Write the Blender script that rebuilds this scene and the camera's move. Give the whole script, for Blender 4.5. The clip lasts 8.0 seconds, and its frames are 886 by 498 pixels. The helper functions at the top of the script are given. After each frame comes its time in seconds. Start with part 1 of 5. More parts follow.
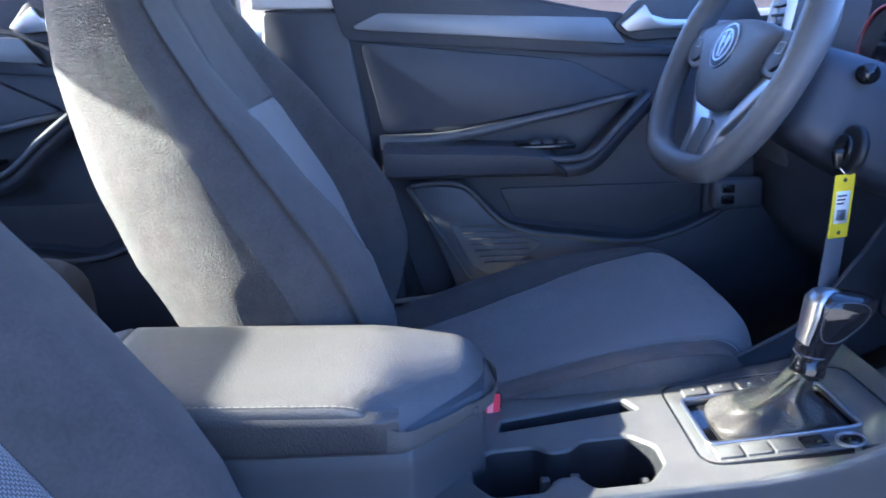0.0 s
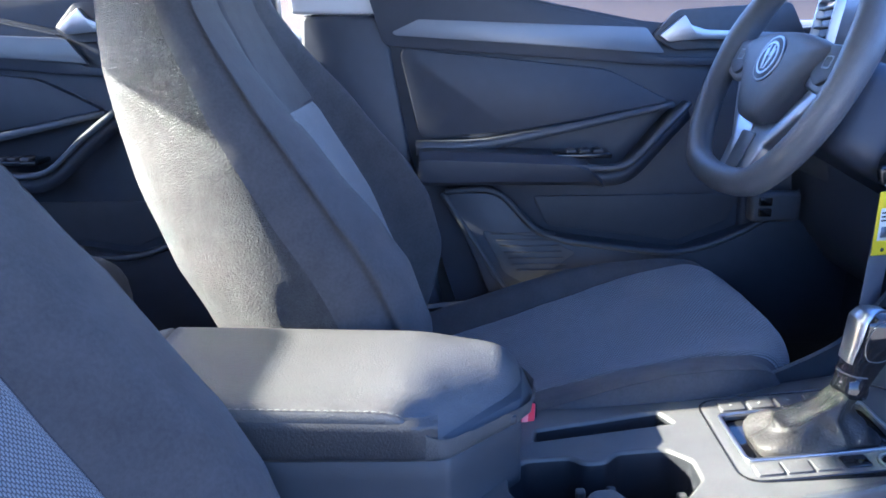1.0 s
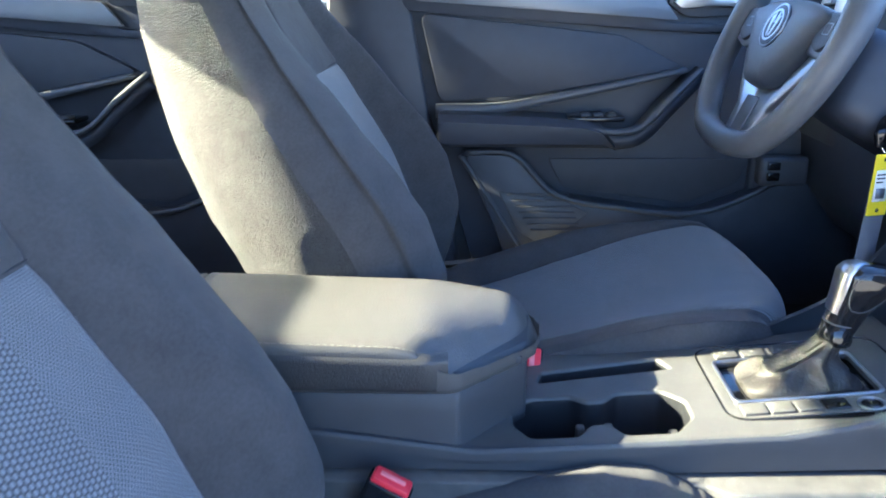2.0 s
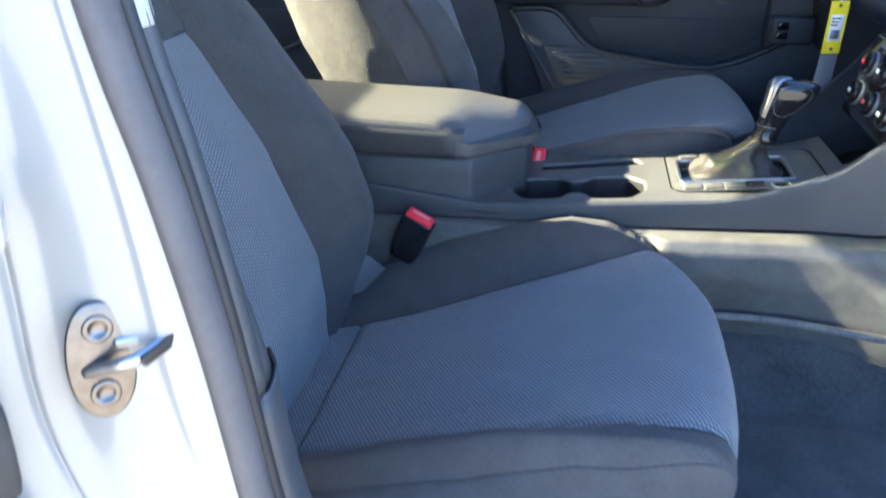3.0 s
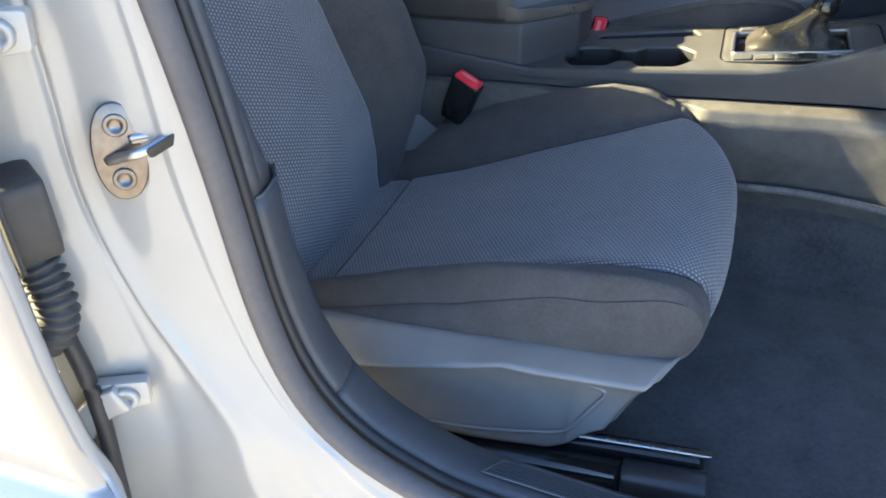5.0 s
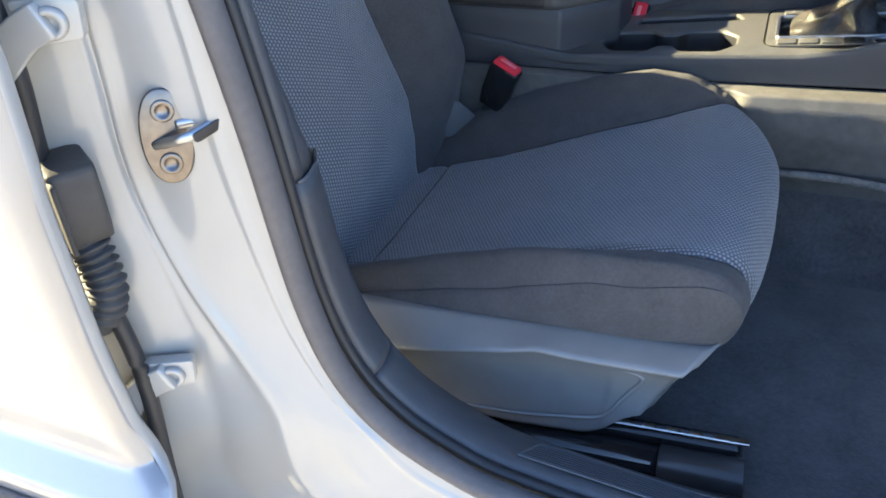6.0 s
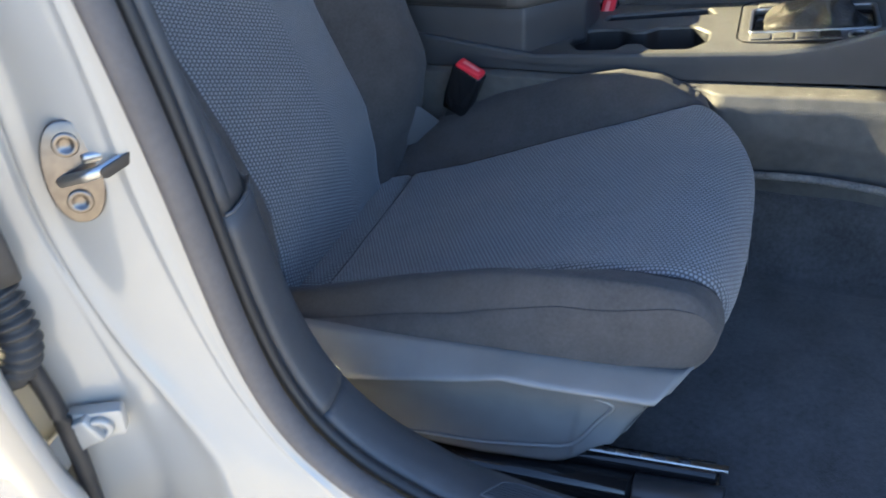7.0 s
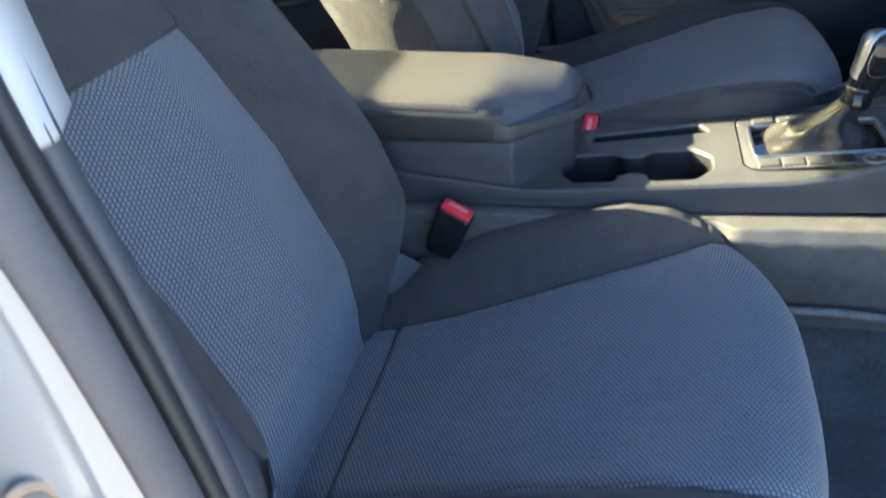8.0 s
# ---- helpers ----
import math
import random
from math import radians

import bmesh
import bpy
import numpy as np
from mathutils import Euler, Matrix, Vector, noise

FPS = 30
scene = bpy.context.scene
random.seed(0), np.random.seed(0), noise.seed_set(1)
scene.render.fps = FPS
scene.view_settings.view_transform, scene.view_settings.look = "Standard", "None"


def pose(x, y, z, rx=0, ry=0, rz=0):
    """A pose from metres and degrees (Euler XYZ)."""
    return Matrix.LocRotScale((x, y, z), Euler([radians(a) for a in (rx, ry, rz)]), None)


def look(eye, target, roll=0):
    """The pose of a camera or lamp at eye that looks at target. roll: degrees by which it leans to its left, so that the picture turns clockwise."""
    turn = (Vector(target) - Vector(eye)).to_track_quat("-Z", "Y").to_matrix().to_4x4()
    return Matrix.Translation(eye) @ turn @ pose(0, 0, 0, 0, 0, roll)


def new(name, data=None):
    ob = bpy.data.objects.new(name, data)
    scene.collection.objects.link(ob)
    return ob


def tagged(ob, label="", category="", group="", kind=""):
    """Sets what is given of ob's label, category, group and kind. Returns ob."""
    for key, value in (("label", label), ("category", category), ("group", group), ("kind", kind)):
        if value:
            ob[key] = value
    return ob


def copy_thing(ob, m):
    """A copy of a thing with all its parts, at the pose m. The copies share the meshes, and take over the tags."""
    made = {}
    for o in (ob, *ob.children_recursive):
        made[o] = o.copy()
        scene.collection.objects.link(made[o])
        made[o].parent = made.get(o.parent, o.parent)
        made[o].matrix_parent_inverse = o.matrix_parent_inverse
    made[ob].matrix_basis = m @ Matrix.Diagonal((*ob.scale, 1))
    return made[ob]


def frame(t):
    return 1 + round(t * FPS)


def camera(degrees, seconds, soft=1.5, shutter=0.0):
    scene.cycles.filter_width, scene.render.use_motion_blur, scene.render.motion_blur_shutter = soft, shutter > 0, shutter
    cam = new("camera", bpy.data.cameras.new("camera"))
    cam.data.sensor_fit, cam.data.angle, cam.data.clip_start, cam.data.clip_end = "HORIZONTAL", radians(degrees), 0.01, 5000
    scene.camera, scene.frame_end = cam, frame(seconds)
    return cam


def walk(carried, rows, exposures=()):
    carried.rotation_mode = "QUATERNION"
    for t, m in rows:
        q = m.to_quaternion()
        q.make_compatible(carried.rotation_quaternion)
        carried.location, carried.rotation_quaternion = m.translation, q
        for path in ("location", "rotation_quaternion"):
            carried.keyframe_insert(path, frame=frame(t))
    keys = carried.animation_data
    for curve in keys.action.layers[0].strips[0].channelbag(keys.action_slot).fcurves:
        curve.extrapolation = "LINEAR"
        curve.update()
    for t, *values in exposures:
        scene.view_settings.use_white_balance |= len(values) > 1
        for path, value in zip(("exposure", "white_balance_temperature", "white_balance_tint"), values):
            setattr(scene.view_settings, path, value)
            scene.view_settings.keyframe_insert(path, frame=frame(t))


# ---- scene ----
cam = camera(59.2, 8.0, 1.7, 0.32)
PATH = [
    (0, (-0.003, 0.053, 1.058), (0.002, 1.969, 0.486), -2.0),
    (0.5, (-0.01, 0.049, 1.064), (-0.09, 1.97, 0.513), -2.5),
    (1, (-0.022, 0.052, 1.063), (-0.075, 1.971, 0.502), -1.1),
    (1.2, (-0.008, 0.051, 1.065), (-0.078, 1.965, 0.491), -1.1),
    (2.3, (-0.01, -0.113, 1.063), (-0.171, 1.762, 0.388), -0.3),
    (2.5, (0.036, -0.205, 1.042), (-0.227, 1.646, 0.332), -0.9),
    (3, (0.114, -0.358, 1.039), (-0.21, 1.413, 0.169), -0.5),
    (3.5, (0.215, -0.443, 1.019), (-0.179, 1.257, 0.042), -0.3),
    (4, (0.244, -0.421, 1.028), (-0.234, 1.216, -0.017), -1.0),
    (4.5, (0.253, -0.419, 1.029), (-0.287, 1.173, -0.054), -1.8),
    (6, (0.258, -0.429, 1.03), (-0.427, 1.08, -0.089), -4.1),
    (6.5, (0.263, -0.421, 1.024), (-0.428, 1.073, -0.113), -4.6),
    (7, (0.267, -0.358, 1.025), (-0.388, 1.148, -0.116), -5.2),
    (7.5, (0.202, -0.286, 1.03), (-0.372, 1.27, -0.089), -5.5),
    (8, (0.109, -0.204, 1.086), (-0.342, 1.43, 0.025), -5.1),
]
EXPOSURES = [(0, 3.42, 4350, 24), (1.2, 3.42, 4380, 24), (2.3, 3.8, 4900, 13), (2.6, 3.85, 5000, 13), (3, 3.50, 4950, 13), (3.5, 3.27, 5550, 13), (4.5, 3.14, 5600, 13), (6, 2.98, 5500, 14), (7, 2.92, 5450, 13), (7.5, 3.02, 5300, 12), (8, 3.2, 5150, 12)]
walk(cam, [(t, look(eye, target, roll)) for t, eye, target, roll in PATH], EXPOSURES)


# ---- world, sun ----
SUN = Vector((1.0, -0.05, -0.49)).normalized()
world = bpy.data.worlds.new("sky")
scene.world = world
world.use_nodes = True
wn = world.node_tree
sky = wn.nodes.new("ShaderNodeTexSky")
sky.sky_type, sky.sun_disc = "NISHITA", False
sky.sun_elevation = math.asin(-SUN.z)
sky.sun_rotation = math.atan2(-SUN.x, -SUN.y)
wn.links.new(sky.outputs[0], wn.nodes["Background"].inputs[0])
wn.nodes["Background"].inputs[1].default_value = 0.092
sun_data = bpy.data.lights.new("sun", "SUN")
sun_data.energy, sun_data.angle, sun_data.color = 5.0, radians(0.6), (1.0, 0.79, 0.38)
sun = new("sun", sun_data)
sun.matrix_world = Matrix.Translation((-6, -3, 5)) @ SUN.to_track_quat("-Z", "Y").to_matrix().to_4x4()


# ---- materials ----
def mat(name, col, rough=0.5, metal=0.0, coat=0.0, var=0.12, scale=40.0, bump=0.0, bscale=300.0, sheen=0.0, spec=0.5):
    """A surface with two scales of colour variation and a fine relief."""
    m = bpy.data.materials.new(name)
    m.use_nodes = True
    n, l = m.node_tree.nodes, m.node_tree.links
    b = n["Principled BSDF"]
    b.inputs["Roughness"].default_value = rough
    b.inputs["Metallic"].default_value = metal
    b.inputs["Coat Weight"].default_value = coat
    b.inputs["Coat Roughness"].default_value = 0.04
    b.inputs["Sheen Weight"].default_value = sheen
    b.inputs["Specular IOR Level"].default_value = spec
    co = n.new("ShaderNodeTexCoord")
    a = n.new("ShaderNodeTexNoise")
    a.inputs["Scale"].default_value, a.inputs["Detail"].default_value = scale, 6
    c = n.new("ShaderNodeTexNoise")
    c.inputs["Scale"].default_value, c.inputs["Detail"].default_value = scale / 9, 3
    l.new(co.outputs["Object"], a.inputs["Vector"])
    l.new(co.outputs["Object"], c.inputs["Vector"])
    add = n.new("ShaderNodeMath")
    add.operation = "ADD"
    l.new(a.outputs[0], add.inputs[0])
    l.new(c.outputs[0], add.inputs[1])
    r = n.new("ShaderNodeMapRange")
    r.inputs["From Min"].default_value, r.inputs["From Max"].default_value = 0.6, 1.4
    r.inputs["To Min"].default_value, r.inputs["To Max"].default_value = 1 - var, 1 + var
    l.new(add.outputs[0], r.inputs["Value"])
    mx = n.new("ShaderNodeVectorMath")
    mx.operation = "SCALE"
    mx.inputs[0].default_value = col
    l.new(r.outputs[0], mx.inputs["Scale"])
    l.new(mx.outputs[0], b.inputs["Base Color"])
    if bump:
        g = n.new("ShaderNodeTexNoise")
        g.inputs["Scale"].default_value, g.inputs["Detail"].default_value = bscale, 3
        l.new(co.outputs["Object"], g.inputs["Vector"])
        bp = n.new("ShaderNodeBump")
        bp.inputs["Strength"].default_value, bp.inputs["Distance"].default_value = bump, 0.001
        l.new(g.outputs[0], bp.inputs["Height"])
        l.new(bp.outputs[0], b.inputs["Normal"])
    return m


def mesh_fabric():
    """Woven seat cloth: rows of pale oval stitches on a dark ground, at real size by the cloth's own coordinates."""
    m = mat("mesh_cloth", (0.05, 0.055, 0.065), 0.85, sheen=0.3)
    n, l = m.node_tree.nodes, m.node_tree.links
    b = n["Principled BSDF"]
    uv = n.new("ShaderNodeUVMap")
    sep = n.new("ShaderNodeSeparateXYZ")
    l.new(uv.outputs[0], sep.inputs[0])

    def op(kind, x, y=None):
        q = n.new("ShaderNodeMath")
        q.operation = kind
        for i, val in enumerate((x, y)):
            if val is not None:
                if isinstance(val, (int, float)):
                    q.inputs[i].default_value = val
                else:
                    l.new(val, q.inputs[i])
        return q.outputs[0]

    v = op("DIVIDE", sep.outputs[1], 0.0040)
    row = op("FLOOR", v)
    u = op("ADD", op("DIVIDE", sep.outputs[0], 0.0050), op("MULTIPLY", op("FLOORED_MODULO", row, 2.0), 0.5))
    fu = op("MULTIPLY", op("SUBTRACT", op("FRACT", u), 0.5), 2.05)
    fv = op("MULTIPLY", op("SUBTRACT", op("FRACT", v), 0.5), 2.2)
    d = op("SQRT", op("ADD", op("POWER", op("ABSOLUTE", fu), 2.4), op("POWER", op("ABSOLUTE", fv), 2.4)))
    dot = n.new("ShaderNodeMapRange")
    dot.interpolation_type = "SMOOTHSTEP"
    dot.inputs["From Min"].default_value, dot.inputs["From Max"].default_value = 0.98, 0.42
    l.new(d, dot.inputs["Value"])
    nz = n.new("ShaderNodeTexNoise")
    nz.inputs["Scale"].default_value, nz.inputs["Detail"].default_value = 18, 6
    l.new(uv.outputs[0], nz.inputs["Vector"])
    tone = n.new("ShaderNodeMix")
    tone.data_type = "RGBA"
    tone.inputs["A"].default_value, tone.inputs["B"].default_value = (0.168, 0.180, 0.199, 1), (0.252, 0.268, 0.296, 1)
    l.new(nz.outputs[0], tone.inputs["Factor"])
    base = n.new("ShaderNodeMix")
    base.data_type = "RGBA"
    base.inputs["A"].default_value = (0.052, 0.056, 0.064, 1)
    l.new(dot.outputs[0], base.inputs["Factor"])
    l.new(tone.outputs["Result"], base.inputs["B"])
    l.new(base.outputs["Result"], b.inputs["Base Color"])
    bp = n.new("ShaderNodeBump")
    bp.inputs["Strength"].default_value, bp.inputs["Distance"].default_value = 0.7, 0.0008
    l.new(dot.outputs[0], bp.inputs["Height"])
    l.new(bp.outputs[0], b.inputs["Normal"])
    return m


M_MESH = mesh_fabric()
M_CLOTH = mat("dark_cloth", (0.056, 0.054, 0.055), 0.9, var=0.25, scale=260, bump=0.5, bscale=900, sheen=0.08)
M_CLOTH2 = mat("side_cloth", (0.038, 0.0365, 0.0345), 0.9, var=0.4, scale=420, bump=1.0, bscale=480, sheen=0.04)
M_CLOTH2.node_tree.nodes["Bump"].inputs["Distance"].default_value = 0.0030
M_THREAD = mat("thread", (0.03, 0.03, 0.034), 0.8)
M_PLASTIC = mat("black_plastic", (0.060, 0.062, 0.068), 0.5, var=0.15, scale=60, bump=0.35, bscale=900)
M_PLASTIC2 = mat("grey_plastic", (0.046, 0.049, 0.055), 0.50, var=0.12, scale=30, bump=0.3, bscale=1100)
M_SOFT = mat("soft_door_plastic", (0.031, 0.035, 0.046), 0.48, var=0.15, scale=40, bump=0.3, bscale=700)
M_SATIN = mat("satin_grey_trim", (0.18, 0.19, 0.21), 0.38, metal=0.3, var=0.06, scale=20)
M_DIM = mat("satin_charcoal_trim", (0.085, 0.09, 0.10), 0.42, metal=0.2, var=0.06, scale=20)
M_LEATHER = mat("leatherette", (0.085, 0.083, 0.079), 0.40, var=0.12, scale=90, bump=0.6, bscale=420)
M_BLACKLEATHER = mat("black_leatherette", (0.036, 0.036, 0.037), 0.42, var=0.12, scale=90, bump=0.7, bscale=420)
M_COVER = mat("side_cover_plastic", (0.185, 0.181, 0.175), 0.27, var=0.1, scale=30, bump=0.25, bscale=1100, spec=0.8)
M_STITCH = mat("pale_stitching", (0.24, 0.235, 0.22), 0.7)
M_CONSOLE = mat("console_plastic", (0.074, 0.073, 0.070), 0.42, var=0.16, scale=50, bump=0.3, bscale=1000)
M_TUNNEL = mat("tunnel_plastic", (0.085, 0.083, 0.080), 0.5, var=0.3, scale=70, bump=0.6, bscale=700)
M_LINER = mat("black_liner", (0.012, 0.013, 0.016), 0.5, var=0.1, bump=0.2)
M_GLOSS = mat("gloss_black", (0.012, 0.012, 0.013), 0.08, var=0.05)
M_CHROME = mat("chrome", (0.78, 0.78, 0.8), 0.12, metal=1.0, var=0.03)
M_SILVER = mat("satin_silver", (0.40, 0.41, 0.43), 0.36, metal=1.0, var=0.05, scale=15)
M_SPOKE = mat("dark_satin_silver", (0.24, 0.245, 0.26), 0.46, metal=1.0, var=0.06, scale=15)
M_STEEL = mat("striker_steel", (0.40, 0.385, 0.37), 0.28, metal=1.0, var=0.15, scale=120)
# one white body paint in two tones, both darkened in place of weaker light
M_WHITE_DIM = mat("white_paint_dim", (0.215, 0.212, 0.21), 0.35, coat=1.0, var=0.03, scale=6)
M_WHITE_DIM.node_tree.nodes["Principled BSDF"].inputs["Coat IOR"].default_value = 1.9
# lighter copy of the same paint for the brighter jamb, flange and hinges
M_WHITE_LIT = mat("white_paint_lit", (0.31, 0.304, 0.288), 0.32, coat=1.0, var=0.05, scale=9)
M_RUBBER = mat("rubber", (0.022, 0.022, 0.024), 0.55, var=0.15, scale=70, bump=0.2)
M_BELLOWS = mat("grey_rubber", (0.05, 0.047, 0.045), 0.7, var=0.2, scale=90, bump=0.3)
M_SEAL = mat("felted_seal", (0.095, 0.086, 0.085), 0.7, var=0.15, scale=150, bump=0.3)
M_CARPET = mat("carpet", (0.052, 0.052, 0.055), 0.95, var=0.5, scale=180, bump=1.0, bscale=500, sheen=0.3)
M_CREAM = mat("pale_trim", (0.48, 0.47, 0.45), 0.6, var=0.04, scale=30, bump=0.2)
M_RED = mat("red_plastic", (0.72, 0.03, 0.05), 0.4, var=0.05)
M_YELLOW = mat("yellow_tag", (0.85, 0.66, 0.01), 0.45, var=0.04)
M_PAPER = mat("white_label", (0.8, 0.8, 0.78), 0.6, var=0.03)
# black for print and gaps, also for the painted shade in the door pockets
M_INK_SHADE = mat("ink_and_shade", (0.05, 0.05, 0.055), 0.6)
M_GREYFILM = mat("grey_plastic_strip", (0.16, 0.165, 0.18), 0.25, var=0.1)
M_HEAD = mat("headliner", (0.42, 0.41, 0.39), 0.9, var=0.05, scale=200)
M_GROUND = mat("gravelly_asphalt", (0.50, 0.455, 0.395), 0.9, var=0.45, scale=55, bump=1.0, bscale=120)
M_GLASS = bpy.data.materials.new("window_glass")
M_GLASS.use_nodes = True
gb = M_GLASS.node_tree.nodes["Principled BSDF"]
gb.inputs["Transmission Weight"].default_value, gb.inputs["Roughness"].default_value, gb.inputs["IOR"].default_value = 1.0, 0.0, 1.1
gb.inputs["Base Color"].default_value = (0.93, 0.96, 0.95, 1)


# ---- mesh helpers ----
def part(name, bm, material, parent=None, label="", smooth=True):
    """Links a bmesh as one mesh object under a thing or a part."""
    me = bpy.data.meshes.new(name)
    bm.normal_update()
    bm.to_mesh(me)
    bm.free()
    for p in me.polygons:
        p.use_smooth = smooth
    me.materials.append(material)
    ob = new(name, me)
    if parent is not None:
        ob.parent = parent
    if label:
        ob["label"] = label
    return ob


def thing(name, label, category, group="", kind=""):
    return tagged(new(name), label, category, group, kind)


def grid_bm(fn, us, vs, uvfn=None, skip=None):
    """A surface over two lists of parameters."""
    bm = bmesh.new()
    lay = bm.loops.layers.uv.new("UVMap") if uvfn else None
    g = [[bm.verts.new(fn(u, v)) for v in vs] for u in us]
    for i in range(len(us) - 1):
        for j in range(len(vs) - 1):
            if skip and skip((us[i] + us[i + 1]) / 2, (vs[j] + vs[j + 1]) / 2):
                continue
            f = bm.faces.new((g[i][j], g[i + 1][j], g[i + 1][j + 1], g[i][j + 1]))
            if lay:
                for lp, (a, b) in zip(f.loops, ((i, j), (i + 1, j), (i + 1, j + 1), (i, j + 1))):
                    lp[lay].uv = uvfn(us[a], vs[b])
    bmesh.ops.delete(bm, geom=[v for v in bm.verts if not v.link_faces], context="VERTS")
    return bm


def lin(a, b, n):
    return [a + (b - a) * i / n for i in range(n + 1)]


def loft(rings, cap=True, closed=True):
    """Quads from ring to ring."""
    bm = bmesh.new()
    vs = [[bm.verts.new(p) for p in r] for r in rings]
    k = len(rings[0])
    for a, b in zip(vs, vs[1:]):
        for i in range(k if closed else k - 1):
            j = (i + 1) % k
            bm.faces.new((a[i], a[j], b[j], b[i]))
    if cap and closed:
        bm.faces.new(vs[0][::-1])
        bm.faces.new(vs[-1])
    bmesh.ops.recalc_face_normals(bm, faces=bm.faces)
    return bm


def bevelled(bm, w, seg=2, angle=25):
    es = [e for e in bm.edges if len(e.link_faces) == 2 and e.calc_face_angle(0) > radians(angle)]
    if w > 0 and es:
        bmesh.ops.bevel(bm, geom=es, offset=w, segments=seg, profile=0.5, affect="EDGES", clamp_overlap=True)
    return bm


def box(x0, x1, y0, y1, z0, z1, w=0.003, seg=2):
    bm = bmesh.new()
    bmesh.ops.create_cube(bm, size=1)
    for v in bm.verts:
        v.co = Vector(((x0 + x1) / 2 + v.co.x * (x1 - x0), (y0 + y1) / 2 + v.co.y * (y1 - y0), (z0 + z1) / 2 + v.co.z * (z1 - z0)))
    return bevelled(bm, w, seg)


def slab(pts, m, depth, w=0.003, seg=2):
    """A flat outline (x, y) in the plane of the pose m, thickened along its z by depth, with rounded edges."""
    bm = loft([[m @ Vector((x, y, 0)) for x, y in pts], [m @ Vector((x, y, depth)) for x, y in pts]])
    return bevelled(bm, w, seg)


def smooth_path(pts, n=8):
    """Catmull-Rom through points."""
    P = [Vector(p) for p in pts]
    P = [2 * P[0] - P[1]] + P + [2 * P[-1] - P[-2]]
    out = []
    for i in range(1, len(P) - 2):
        for k in range(n):
            t = k / n
            a, b, c, d = P[i - 1], P[i], P[i + 1], P[i + 2]
            out.append(0.5 * (2 * b + (c - a) * t + (2 * a - 5 * b + 4 * c - d) * t * t + (3 * b - a - 3 * c + d) * t ** 3))
    return out + [P[-2]]


def sweep(path, prof, up=(0, 0, 1), closed_path=False):
    """A profile of (side, up) offsets carried along a path."""
    P = [Vector(p) for p in path]
    rings = []
    k = len(P)
    for i, p in enumerate(P):
        a = P[(i - 1) % k] if closed_path or i else P[0]
        b = P[(i + 1) % k] if closed_path or i < k - 1 else P[-1]
        d = (b - a).normalized()
        s = d.cross(Vector(up)).normalized()
        n = s.cross(d)
        q = prof(i / (k - 1)) if callable(prof) else prof
        rings.append([p + s * x + n * y for x, y in q])
    if closed_path:
        rings.append(rings[0])
        bm = loft(rings, cap=False)
        bmesh.ops.remove_doubles(bm, verts=bm.verts, dist=1e-6)
        return bm
    return loft(rings)


def circle(r, n=12, ry=None):
    return [(r * math.cos(2 * math.pi * i / n), (ry or r) * math.sin(2 * math.pi * i / n)) for i in range(n)]


def tube(path, r, n=12, up=(0, 0, 1)):
    return sweep(path, circle(r, n), up)


def disc(m, r, h, n=32, w=0.001):
    bm = loft([[m @ Vector((x, y, 0)) for x, y in circle(r, n)], [m @ Vector((x, y, h)) for x, y in circle(r, n)]])
    return bevelled(bm, w, 2, 40)


def rounded(pts, r, n=5):
    """An outline with its corners rounded."""
    out = []
    k = len(pts)
    for i in range(k):
        a, b, c = Vector(pts[i - 1]), Vector(pts[i]), Vector(pts[(i + 1) % k])
        rr = min(r, (a - b).length * 0.45, (c - b).length * 0.45)
        p, q = b + (a - b).normalized() * rr, b + (c - b).normalized() * rr
        for j in range(n + 1):
            t = j / n
            s = p * (1 - t) ** 2 + b * 2 * t * (1 - t) + q * t * t
            out.append((s.x, s.y))
    return out


def interp(x, xs, ys):
    return float(np.interp(x, xs, ys))


def sstep(a, b, x):
    t = min(1, max(0, (x - a) / (b - a)))
    return t * t * (3 - 2 * t)


def XZ(y):
    """The upright plane at y seen from the passenger's side: (x, z) outline, depth towards -y."""
    return Matrix(((1, 0, 0, 0), (0, 0, -1, y), (0, 1, 0, 0), (0, 0, 0, 1)))


def XY(z):
    return Matrix.Translation((0, 0, z))


# ---- ground ----
gbm = bmesh.new()
bmesh.ops.create_grid(gbm, x_segments=60, y_segments=60, size=300)
part("ground", gbm, M_GROUND, None, "", False)
tagged(bpy.data.objects["ground"], "pale sunlit gravelly asphalt of a parking lot", "ground", kind="structure")

wall = box(-40, 40, 22, 22.4, 0, 5.0, 0.0)
tagged(part("backdrop", wall, mat("tan_stucco", (0.115, 0.08, 0.06), 0.9, var=0.1, scale=0.5, bump=0.3, bscale=3)), "distant tan wall across the parking lot", "wall", kind="structure")

from mathutils import geometry

YC = 0.805          # middle of the car


